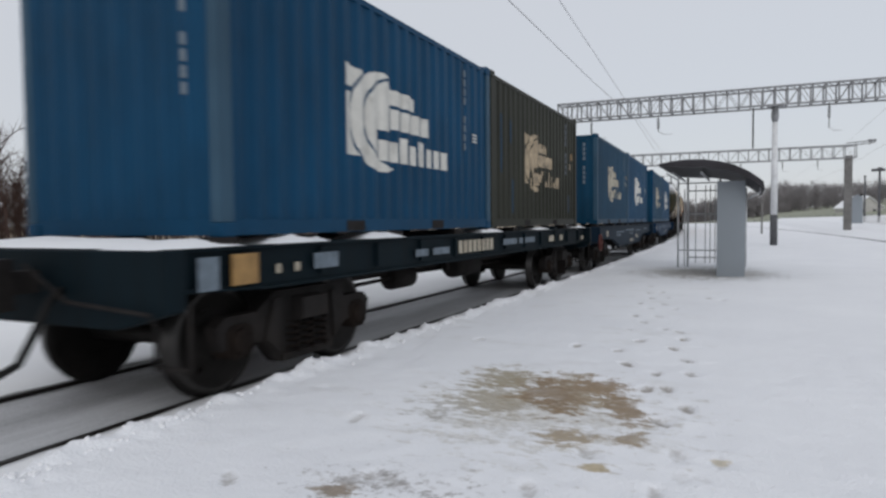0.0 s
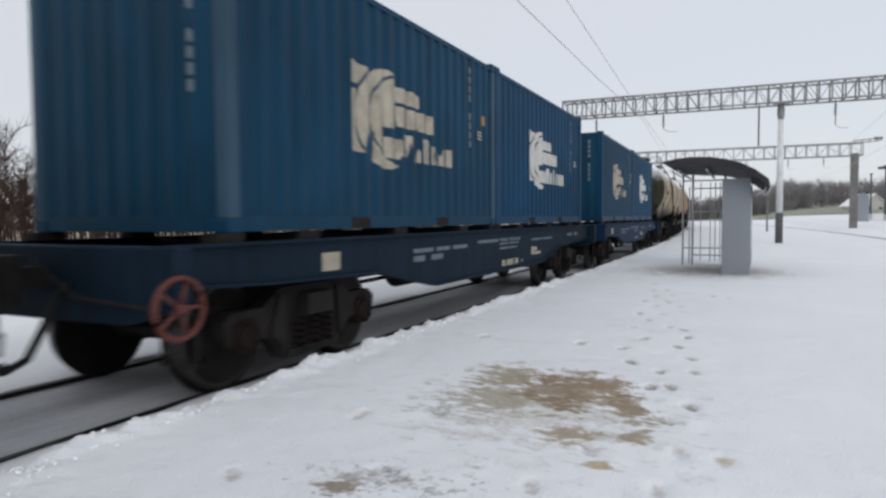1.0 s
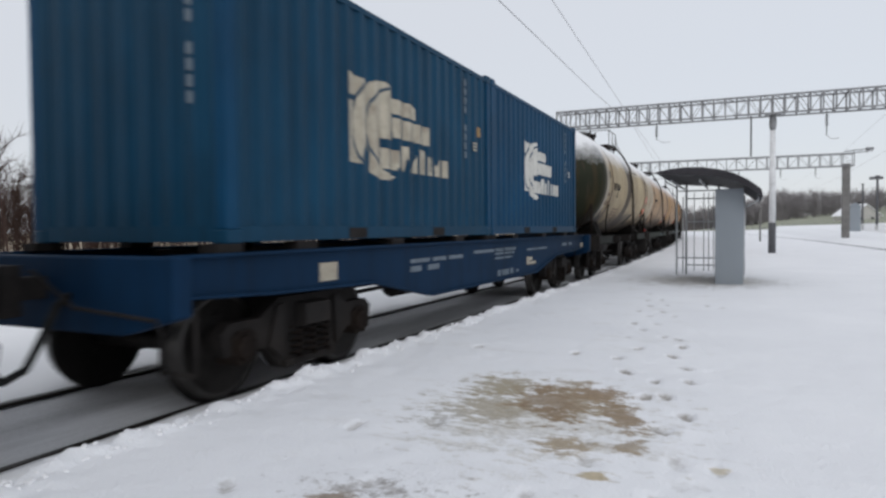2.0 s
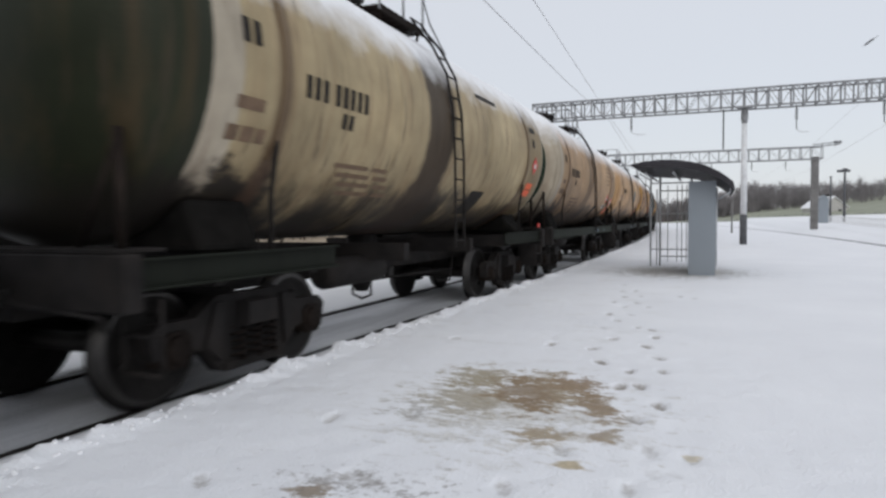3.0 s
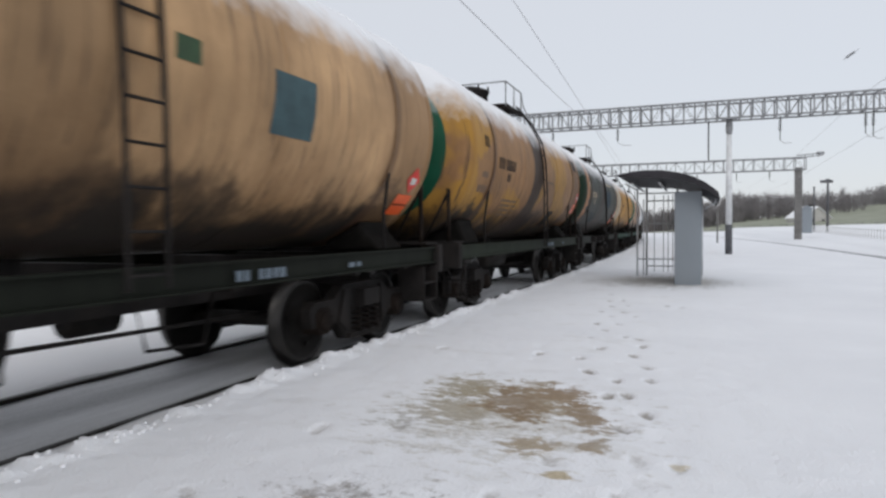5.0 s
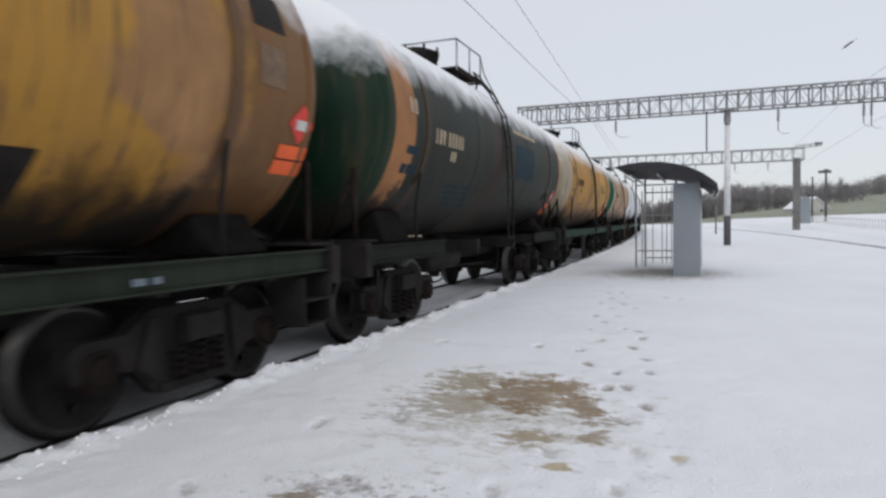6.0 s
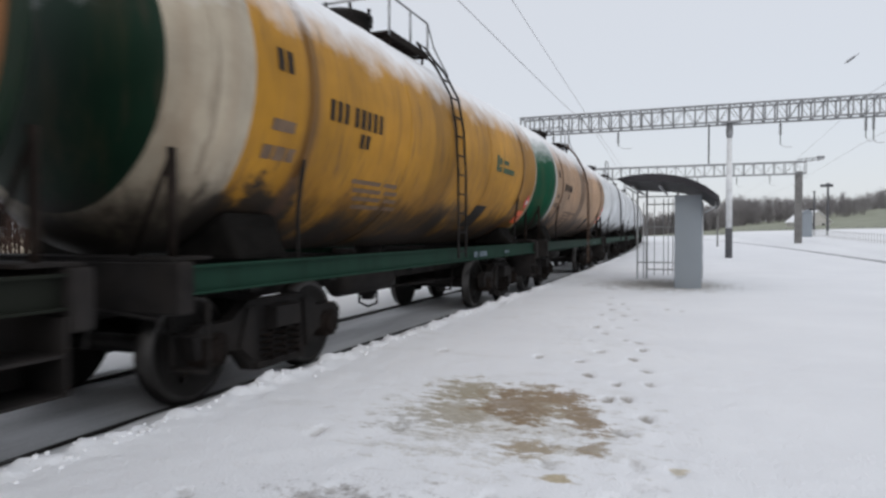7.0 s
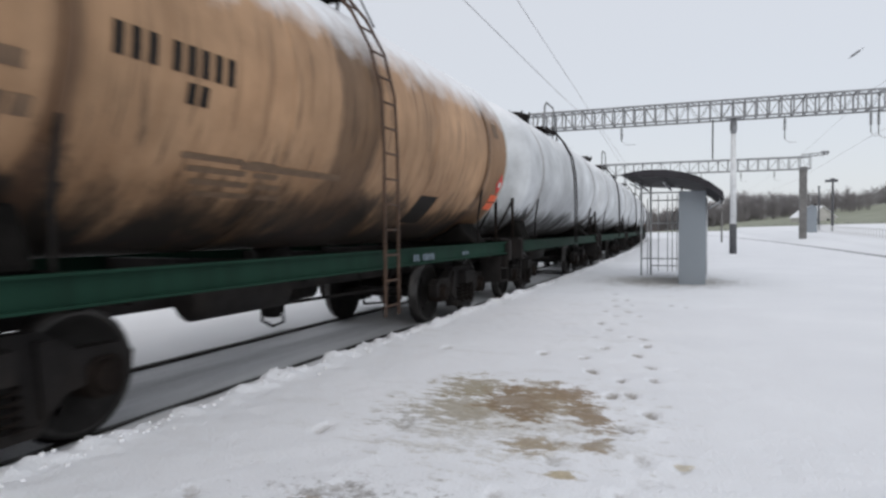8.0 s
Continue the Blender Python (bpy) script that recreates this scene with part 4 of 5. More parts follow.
def corrugation(u):
    """Depth of a trapezoidal corrugation, 0 outside to 1 inside."""
    f = (u / 0.2755) % 1.0
    for a, b, v0, v1 in ((0.0, 0.26, 0, 0), (0.26, 0.50, 0, 1), (0.50, 0.76, 1, 1), (0.76, 1.0, 1, 0)):
        if f <= b:
            return v0 + (v1 - v0) * (f - a) / (b - a)
    return 0.0


CL, CW, CH, CDEPTH = 6.058, 2.438, 2.591, 0.027


@shared
def wall_mesh(length, mat):
    """A corrugated wall panel along y, its outer faces at x = 0, from z 0.16 to 2.47."""
    bm = bmesh.new()
    us = [0.0]
    while us[-1] < length:
        k = len(us) - 1
        us.append(us[-1] + 0.2755 * (0.26, 0.24, 0.26, 0.24)[k % 4])
    us[-1] = length
    rows = []
    for z in (0.14, 2.49):
        rows.append([bm.verts.new((-CDEPTH * corrugation(min(u + 1e-6, length)), u, z)) for u in us])
    for i in range(len(us) - 1):
        bm.faces.new((rows[0][i], rows[0][i + 1], rows[1][i + 1], rows[1][i]))
    ext = bmesh.ops.extrude_face_region(bm, geom=bm.faces[:])
    bmesh.ops.translate(bm, vec=(-0.02, 0, 0), verts=[v for v in ext["geom"] if isinstance(v, bmesh.types.BMVert)])
    return mesh_of("side_wall", bm, mat)


def in_logo(u, v):
    """A round emblem of two sickles with a dotted stem beside it; u, v in metres."""
    def oval(cu, cv, ru, rv, grow=0.0):
        return ((u - cu) / (ru + grow)) ** 2 + ((v - cv) / (rv + grow)) ** 2 < 1
    first = oval(0.76, 0.56, 0.66, 0.57)
    second = oval(1.10, 0.58, 0.72, 0.50)
    if 0.0 < u < 0.42 and not oval(0.76, 0.56, 0.66, 0.57, 0.035):
        return 0.86 + 0.05 * u < v < 1.10 - 0.10 * u or 0.14 < v < 0.80 + 0.05 * u
    if first and not oval(1.10, 0.58, 0.72, 0.50, 0.035):
        return u < 1.20
    if second and u < 0.95 and not (0.66 < u and v < 0.47):
        return v > 0.13
    return 0.95 <= u < 1.58 and 0.80 < v < 0.98 - 0.25 * max(0.0, u - 1.45)


BARS = [(0.97 + 0.255 * k, 1.17 + 0.255 * k, 0.52, 0.75) for k in range(4)] + \
       [(0.68 + 0.242 * k, 0.87 + 0.242 * k, 0.13, 0.36 + (0.08 if k in (2, 4) else 0.0)) for k in range(8)]


@shared
def emblem_mesh(mat, lost, bar):
    """The emblem, or one bar of its lettering, lying on the corrugation; lost: share of flaked paint."""
    bm = bmesh.new()
    u0, u1, v0, v1 = BARS[bar] if bar >= 0 else (0.0, 1.6, 0.0, 1.2)
    du, dv = 0.0138, 0.012
    u = u0
    while u < u1:
        start = None
        for k in range(int((v1 - v0) / dv) + 2):
            v = v0 + k * dv
            on = v < v1 and (bar >= 0 or in_logo(u + du / 2, v))
            if on and lost and noise.noise(Vector((u * 3.0, v * 2.2, 1.7))) + 0.35 * noise.noise(Vector((u * 14, v * 5, 3.1))) > 0.42 - lost:
                on = False
            if on and start is None:
                start = v
            if start is not None and not on:
                x0, x1 = (0.003 - CDEPTH * corrugation(w + 1.68) for w in (u, u + du))
                bm.faces.new([bm.verts.new(p) for p in ((x0, u, start), (x1, u + du, start), (x1, u + du, v), (x0, u, v))])
                start = None
        u += du
    bmesh.ops.remove_doubles(bm, verts=bm.verts[:], dist=1e-4)
    return mesh_of("emblem", bm, mat)


def container(centre, paint, post_paint, mark, lost, label):
    """A 20-foot box: corner posts and castings, rails, corrugated walls, roof, markings."""
    ob = new("shipping_container")
    L2, W2 = CL / 2, CW / 2
    z0 = 1.376
    at = pose(0, 0, z0)
    for sx in (-1, 1):
        for sy in (-1, 1):
            bm = bmesh.new()
            box(bm, sx * W2 - (0.12 if sx > 0 else 0), sx * W2 + (0.12 if sx < 0 else 0), sy * L2 - (0.15 if sy > 0 else 0), sy * L2 + (0.15 if sy < 0 else 0), 0.118, CH - 0.118)
            softened(part("corner_post", bm, post_paint, ob, at=at), 0.012)
            for z in (0.0, CH - 0.118):
                bm = bmesh.new()
                box(bm, sx * (W2 + 0.004) - (0.166 if sx > 0 else 0), sx * (W2 + 0.004) + (0.166 if sx < 0 else 0), sy * (L2 + 0.004) - (0.182 if sy > 0 else 0), sy * (L2 + 0.004) + (0.182 if sy < 0 else 0), z, z + 0.118)
                softened(part("corner_casting", bm, paint, ob, at=at), 0.012)
        x = sx * (W2 - 0.012)
        for za, zb, nm in ((0.012, 0.150, "bottom_rail"), (CH - 0.115, CH - 0.05, "top_rail")):
            bm = bmesh.new()
            box(bm, min(x, x - sx * 0.06), max(x, x - sx * 0.06), -L2 + 0.15, L2 - 0.15, za, zb)
            part(nm, bm, paint, ob, at=at)
        part("side_wall", wall_mesh(CL - 0.32, paint), None, ob, at=pose(x, -(L2 - 0.16) * sx, z0, 0, 0, 0 if sx > 0 else 180))
    for sy in (-1, 1):
        y = sy * (L2 - 0.012)
        part("end_wall", wall_mesh(CW - 0.24, paint), None, ob, at=pose(-(W2 - 0.12) * -sy, y, z0, 0, 0, 90 * sy))
        for za, zb in ((0.012, 0.150), (CH - 0.115, CH - 0.03)):
            bm = bmesh.new()
            box(bm, -W2 + 0.12, W2 - 0.12, min(y, y - sy * 0.06), max(y, y - sy * 0.06), za, zb)
            part("end_rail", bm, paint, ob, at=at)
    bm = bmesh.new()
    box(bm, -W2 + 0.06, W2 - 0.06, -L2 + 0.08, L2 - 0.08, CH - 0.07, CH - 0.035)
    part("roof", bm, paint, ob, at=at)
    bm = bmesh.new()
    box(bm, -W2 + 0.07, W2 - 0.07, -L2 + 0.08, L2 - 0.08, 0.06, 0.13)
    part("floor", bm, "black", ob, at=at)
    for y in (-1.03, 1.03):
        bm = bmesh.new()
        box(bm, W2 - 0.014, W2 - 0.008, y - 0.18, y + 0.18, 0.02, 0.13)
        part("fork_pocket", bm, "black", ob, "dark fork pocket", at)
    part("emblem", emblem_mesh(mark, lost, -1), None, ob, "pale painted round emblem", pose(W2 - 0.012, -L2 + 1.84, z0 + 0.69))
    for k in range(len(BARS)):
        part("lettering_bar", emblem_mesh(mark, lost, k), None, ob, at=pose(W2 - 0.012, -L2 + 1.84, z0 + 0.69))
    # owner's number: upright bars beside the far post and on the near end
    for nm, px, py, turn in (("side_number", W2 - 0.012, 1.95, 0), ("end_number", 0.80, -L2 + 0.012, -90)):
        for k in range(9):
            if k == 4:
                continue
            bm = bmesh.new()
            box(bm, 0.001, 0.005, 0, 0.07, 0, 0.10)
            part(nm, bm, "grey_mark", ob, at=pose(px, py, z0 + 2.25 - k * 0.135, 0, 0, turn))
    for k in range(3):
        bm = bmesh.new()
        box(bm, 0.001, 0.005, 0, 0.17, 0, 0.025)
        part("plate_mark", bm, mark, ob, at=pose(W2 - 0.012, 2.28, z0 + 1.42 - k * 0.05))
    if paint == "olive":
        for y, za, zb in ((-2.55, 0.95, 1.95), (-1.95, 0.25, 0.85), (-2.05, 1.5, 1.9), (2.2, 0.3, 0.7)):
            bm = bmesh.new()
            box(bm, 0.001, 0.005, 0, 0.055, za, zb)
            part("paint_streak", bm, "blue", ob, "old blue paint showing through", pose(W2 - 0.012, y, z0))
    if lost:
        bm = bmesh.new()
        box(bm, 0.001, 0.006, 0, 0.13, 0, 0.15)
        part("sticker", bm, "ochre", ob, "small orange sticker", pose(W2 - 0.012, 2.45, z0 + 1.55))
    ROLLING.append((ob, centre))
    return tagged(ob, label, "container", "containers on the train")


def stencil(parent, x, y, z, widths, h, gap, mat, name="marking"):
    """A line of plain bars standing for unreadable lettering."""
    for w in widths:
        if w > 0:
            bm = bmesh.new()
            box(bm, x - 0.002, x + 0.004, y, y + w, z, z + h)
            part(name, bm, mat, parent)
        y += abs(w) + gap
    return y


def snow_drift(bm, x0, x1, y0, y1, z, h, seed):
    """A low, lumpy heap of snow."""
    r = random.Random(seed)
    nx, ny = 5, max(4, round((y1 - y0) / 0.12))
    rows = []
    for j in range(ny + 1):
        for_y = y0 + (y1 - y0) * j / ny
        row = []
        for i in range(nx + 1):
            e = math.sin(math.pi * i / nx) ** 0.5 * math.sin(math.pi * j / ny) ** 0.6
            row.append(bm.verts.new((x0 + (x1 - x0) * i / nx, for_y, z + h * e * r.uniform(0.6, 1.1))))
        rows.append(row)
    for A, B in zip(rows, rows[1:]):
        for k in range(nx):
            bm.faces.new((A[k], A[k + 1], B[k + 1], B[k])).smooth = True


def flat_wagon(centre, paint, belly, label, snow=0, brake_wheel=False):
    ob = new("container_wagon")
    half = 6.75
    top, mid, low = 1.30, (0.60 if belly else 0.92), 0.92
    side = [(-half, top), (half, top), (half, low + 0.06), (5.6, low)]
    side += [(3.9, low - 0.04), (2.4, mid), (-2.4, mid), (-3.9, low - 0.04)] if belly else [(5.0, low), (-5.0, low)]
    side += [(-5.6, low), (-half, low + 0.06)]
    for s in (-1, 1):
        bm = bmesh.new()
        prism(bm, side, "x", s * 1.25 - 0.012, s * 1.25 + 0.012)
        box(bm, s * 1.25 - 0.06, s * 1.25 + 0.06, -half, half, top - 0.025, top + 0.004)
        n = len(side)
        for (ya, za), (yb, zb) in zip(side[2:], side[3:]):
            prism(bm, [(ya, za), (yb, zb), (yb, zb + 0.03), (ya, za + 0.03)], "x", s * 1.25 - 0.055, s * 1.25 + 0.055)
        softened(part("side_beam", bm, paint, ob), 0.008)
        for y in steps(-5.9, 5.9, 1.05):
            bm = bmesh.new()
            box(bm, s * 1.262, s * 1.262 + s * 0.045, y - 0.05, y + 0.05, 1.00, 1.25)
            if not belly:
                part("stake_pocket", bm, paint, ob)
            else:
                bm.free()
    for s in (-1, 1):
        bm = bmesh.new()
        prism(bm, [(-1.42, 1.30), (1.42, 1.30), (1.42, 0.86), (0.9, 0.72), (-0.9, 0.72), (-1.42, 0.86)], "y", s * half - 0.09, s * half + 0.09)
        softened(part("headstock", bm, paint, ob), 0.02)
        coupling(ob, s * (half + 0.09), 0.58, s)
        bm = bmesh.new()
        for x in (1.05, 1.40):
            tube(bm, [(x, s * 6.62, 0.9), (x, s * 6.62, 0.42)], 0.016, 6)
        tube(bm, [(1.05, s * 6.62, 0.42), (1.40, s * 6.62, 0.42)], 0.02, 6)
        part("step", bm, "black", ob)
    bm = bmesh.new()
    box(bm, -0.28, 0.28, -half + 0.09, half - 0.09, 0.70, 1.15)
    for y in steps(-6.2, 6.2, 1.55):
        box(bm, -1.20, 1.20, y - 0.06, y + 0.06, 1.02, 1.27)
    part("underframe", bm, "black", ob)
    for y in (-6.05, -5.0, -1.3, -0.1, 0.1, 1.3, 5.0, 6.05, -3.2, 3.2):
        for s in (-1, 1):
            bm = bmesh.new()
            box(bm, s * 1.12 - 0.09, s * 1.12 + 0.09, y - 0.15, y + 0.15, 1.304, 1.376)
            part("container_seat", bm, "black", ob)
    bm = bmesh.new()
    spun(bm, [(-0.55, 0.12), (-0.5, 0.2), (0.35, 0.2), (0.4, 0.12)], "y", 20, centre=(0.55, 0.4, 0.74))
    box(bm, 0.51, 0.59, -0.4, -0.3, 0.7, 1.1)
    box(bm, 0.51, 0.59, 0.5, 0.6, 0.7, 1.1)
    part("air_reservoir", bm, "black", ob)
    bm = bmesh.new()
    spun(bm, [(-0.3, 0.1), (-0.28, 0.17), (0.28, 0.17), (0.3, 0.1)], "y", 18, centre=(0.3, -1.5, 0.66))
    tube(bm, [(0.3, -1.8, 0.66), (0.2, -3.2, 0.62)], 0.03, 6)
    tube(bm, [(0.3, -1.2, 0.7), (0.2, 3.2, 0.62)], 0.025, 6)
    part("brake_cylinder", bm, "black", ob)
    for y in (-4.86, 4.86):
        bogie(ob, y)
    x = 1.265 if belly else 1.31
    if belly:
        stencil(ob, x, -3.0, 1.06, (0.55, 0.42, 0.5), 0.05, 0.1, "grey_mark")
        stencil(ob, x, -3.0, 0.95, (0.3, 0.34), 0.07, 0.2, "grey_mark")
        stencil(ob, x, -0.9, 1.10, (0.9, 0.35, 0.5), 0.045, 0.12, "grey_mark")
        number_ink = "cream_mark" if brake_wheel else "grey_mark"
        stencil(ob, x, 0.17, 0.68, (0.06, 0.06, -0.04, 0.06, 0.06, 0.06, 0.06, -0.04, 0.06, 0.06), 0.10, 0.028, number_ink, "number_bar")
        stencil(ob, x, 1.15, 0.70, (0.14,), 0.04, 0.05, "grey_mark")
        for k in range(3):
            stencil(ob, x, 0.05, 1.12 - k * 0.075, (0.42, 0.32, 0.24 - 0.1 * k), 0.032, 0.05, "grey_mark")
        stencil(ob, x, 1.80, 1.06, (0.6, 0.75), 0.035, 0.06, "grey_mark")
        stencil(ob, x, 1.80, 0.79, (0.14,), 0.15, 0.03, "cream_mark", "emblem_square")
        stencil(ob, x, 1.97, 0.86, (0.16,), 0.07, 0.03, "cream_mark")
        stencil(ob, x, 1.97, 0.79, (0.42,), 0.05, 0.03, "cream_mark")
        stencil(ob, x, -4.9, 0.98, (0.3,), 0.18, 0.1, "cream_mark")
        stencil(ob, x, 4.5, 1.08, (0.4, 0.3), 0.06, 0.2, "grey_mark")
    else:
        stencil(ob, x, -6.45, 0.97, (0.22,), 0.26, 0.1, "grey_mark", "white_plate")
        bm = bmesh.new()
        box(bm, x - 0.002, x + 0.02, -6.10, -5.80, 0.99, 1.24)
        part("ochre_plate", bm, "ochre", ob, "square ochre plate")
        stencil(ob, x, -5.55, 1.05, (0.06, -0.1, 0.07), 0.08, 0.05, "cream_mark")
        stencil(ob, x, -5.0, 1.05, (0.40,), 0.15, 0.1, "grey_mark")
        stencil(ob, x, -2.9, 1.05, (0.35, 0.5), 0.09, 0.15, "grey_mark")
        stencil(ob, x, -1.55, 1.03, (0.12,) * 8, 0.18, 0.06, "cream_mark", "number_bar")
        stencil(ob, x, 0.35, 1.08, (0.7, 0.2, 0.6), 0.1, 0.15, "grey_mark")
        stencil(ob, x, 3.2, 1.05, (0.35, -0.1, 0.25), 0.12, 0.2, "cream_mark")
    if brake_wheel:
        wheel = bmesh.new()
        pts = [(0, 0.215 * math.cos(a), 0.215 * math.sin(a)) for a in (k * math.pi / 12 for k in range(25))]
        tube(wheel, pts, 0.022, 8)
        for k in range(5):
            a = k * 1.2566
            tube(wheel, [(0, 0, 0), (0, 0.2 * math.cos(a), 0.2 * math.sin(a))], 0.016, 6)
        tube(wheel, [(-0.25, 0, 0), (0.05, 0, 0)], 0.035, 8)
        part("brake_handwheel", wheel, "red_iron", ob, "red iron brake handwheel", pose(1.43, -6.80, 0.87))
    else:
        stencil(ob, 1.27, 6.3, 1.0, (0.25,), 0.1, 0.1, "cream_mark")
    if snow:
        r = random.Random(snow)
        for k in range(snow):
            y = (-6.4, -4.9, -3.4, -0.1, 3.0, 6.1)[k % 6] + r.uniform(-0.2, 0.2)
            bm = bmesh.new()
            snow_drift(bm, 0.72, 1.30, y - r.uniform(0.25, 0.6), y + r.uniform(0.25, 0.6), 1.300, r.uniform(0.06, 0.13), k)
            part("snow_drift", bm, "snow", ob, "small heap of lying snow")
        for s in (-1,):
            bm = bmesh.new()
            snow_drift(bm, -1.35, 1.32, -6.72, -6.30, 1.303, 0.09, 40 + snow)
            part("snow_drift", bm, "snow", ob, "small heap of lying snow")
    ROLLING.append((ob, centre))
    return tagged(ob, label, "flat wagon", "wagons of the train")


# ---- tank wagons ----
TR, TZ, TCYL, THEAD = 1.57, 2.85, 5.0, 0.60


def shell_point(y, a, r):
    return (r * math.cos(a), y, TZ + r * math.sin(a))


def shell_patch(bm, y0, y1, a0, a1, r, mat=0, thick=0.006):
    """A plate lying on the shell between two angles above the level (radians)."""
    n = max(1, round(abs(a1 - a0) / 0.08))
    for k in range(n):
        b0, b1 = a0 + (a1 - a0) * k / n, a0 + (a1 - a0) * (k + 1) / n
        q = [shell_point(y, b, r + thick) for b in (b0, b1) for y in (y0, y1)]
        bm.faces.new([bm.verts.new(p) for p in (q[0], q[1], q[3], q[2])]).material_index = mat


def shell_strip(bm, rows, thick):
    """One plate on the shell from rows of angle, y from, y to."""
    lines = [[bm.verts.new(shell_point(y, a, TR + thick)) for y in (y0, y1)] for a, y0, y1 in rows]
    for A, B in zip(lines, lines[1:]):
        bm.faces.new((A[0], A[1], B[1], B[0]))


def ang(z):
    return math.asin(max(-1, min(1, (z - TZ) / TR)))


def tank_marks(parent, y, z, widths, h, gap, mat, name="marking"):
    for w in widths:
        if w > 0:
            bm = bmesh.new()
            shell_patch(bm, y, y + w, ang(z), ang(z + h), TR)
            part(name, bm, mat, parent)
        y += abs(w) + gap


def hazard_diamond(ob, y, z):
    """Red diamond placard, lowest corner at height z on the shell."""
    bm = bmesh.new()
    shell_strip(bm, [(ang(z) + 0.24 * k / 12, y - 0.19 * (1.02 - abs(k / 6 - 1)), y + 0.19 * (1.02 - abs(k / 6 - 1))) for k in range(13)], 0.010)
    diamond = part("hazard_diamond", bm, "red", ob, "red diamond hazard placard")
    bm = bmesh.new()
    shell_patch(bm, y - 0.08, y + 0.08, ang(z) + 0.085, ang(z) + 0.145, TR, 0, 0.014)
    part("placard_mark", bm, "white_mark", diamond, "pale mark on the placard")


def tank_wagon(centre, shell, head, ring, frame_mat, label, disc=1.25, collar=0.05, dark=True, number=True, placard=True, end_band=None, modern=False, spilled=False, extras=(), second_diamond=False, slanted_panel=0.0, low_ladder=False, front=0.0):
    ob = new("tank_wagon")
    # barrel: near head, first ring, barrel, last ring, far head
    bm = bmesh.new()
    prof = []
    hd = [(THEAD * math.cos(a), TR * math.sin(a) ** 0.8) for a in (k * math.pi / 36 for k in range(1, 19))]
    for d, r in hd:
        prof.append((-TCYL - d, r))
    edge = 0.15 if disc < 1.65 else 0.04   # how far the head's colour runs over the knuckle
    for y in (-TCYL + edge, -TCYL + max(collar, edge + 0.01), TCYL - 0.5):
        prof.append((y, TR))
    for d, r in hd[::-1]:
        prof.append((TCYL + d, r))
    def zone(a, b):
        y, r = (a[0] + b[0]) / 2, (a[1] + b[1]) / 2
        if abs(y) > TCYL + 0.001:
            return 1 if r < disc else 2 if y < 0 else 3
        return 1 if disc > TR and y < -TCYL + edge else 2 if y < -TCYL + collar else 0 if y < TCYL - 0.49 else 3

    seg_mats = [zone(a, b) for a, b in zip(prof, prof[1:])] + [1]
    spun(bm, prof, "y", 72, seg_mats, (0, 0, TZ))
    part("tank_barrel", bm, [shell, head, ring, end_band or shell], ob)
    # end seams and hold-down straps
    for y, w, t in ((TCYL, 0.03, 0.012), (-1.7, 0.012, 0.004), (1.7, 0.012, 0.004)):
        bm = bmesh.new()
        spun(bm, [(y - w, TR), (y - w, TR + t), (y + w, TR + t), (y + w, TR)], "y", 72, centre=(0, 0, TZ))
        part("weld_seam", bm, shell if w < 0.02 else ring, ob)
    for y in (-3.95, 3.95):
        bm = bmesh.new()
        for k in range(40):
            a0, a1 = (-0.55 + (math.pi + 1.1) * j / 40 for j in (k, k + 1))
            q = [shell_point(yy, a, TR + 0.016) for a in (a0, a1) for yy in (y - 0.045, y + 0.045)]
            bm.faces.new([bm.verts.new(p) for p in (q[0], q[1], q[3], q[2])])
        bmesh.ops.remove_doubles(bm, verts=bm.verts[:], dist=1e-4)
        ext = bmesh.ops.extrude_face_region(bm, geom=bm.faces[:])
        for v in {v for v in ext["geom"] if isinstance(v, bmesh.types.BMVert)}:
            c = Vector((0, v.co.y, TZ))
            v.co = c + (v.co - c) * (1 - 0.012)
        part("hold_down_strap", bm, shell, ob)
        # saddle: timbered cradle beside the bolster
        ys = y + (0.40 if y > 0 else -0.40)
        for s in (-1, 1):
            bm = bmesh.new()
            n = 6 if y < 0 else 5
            arc = [(s * TR * 1.004 * math.cos(a), TZ + TR * 1.004 * math.sin(a)) for a in (-1.25 + 0.075 * k for k in range(n))]
            ex, ez = abs(arc[-1][0]), arc[-1][1]
            prism(bm, arc + [(s * (ex + 0.10), ez + 0.05), (s * (ex + 0.14), ez - 0.1), (s * 1.28, 1.25), (s * 0.45, 1.25)], "y", ys - 0.38, ys + 0.38)
            softened(part("saddle", bm, "oily", ob), 0.05)
        bm = bmesh.new()
        tube(bm, [(1.36, y, 1.10), (1.36, y, 1.7), (1.44, y, 2.2)], 0.022, 6)
        part("strap_bolt", bm, "black", ob)
    # frame
    half = 5.55
    for s in (-1, 1):
        # a channel along the whole side, or short plates over the bogies only
        for ya, yb in ((-half, -2.95), (2.95, half)) if frame_mat == "frame_grey" and spilled else ((-half, half),):
            bm = bmesh.new()
            prism(bm, [(s * 1.37, 1.02), (s * 1.44, 1.02), (s * 1.44, 1.04), (s * 1.39, 1.04), (s * 1.39, 1.225), (s * 1.44, 1.225), (s * 1.44, 1.245), (s * 1.37, 1.245)], "y", ya, yb)
            part("side_sill", bm, frame_mat, ob)
        bm = bmesh.new()
        box(bm, -1.48, 1.48, s * half - 0.08, s * half + 0.08, 0.88, 1.28)
        softened(part("headstock", bm, "black", ob), 0.02)
        coupling(ob, s * (half + 0.08), 0.38, s)
        bm = bmesh.new()
        tube(bm, [(1.22, s * 5.42, 1.25), (1.22, s * 5.42, 2.15)], 0.035, 6)
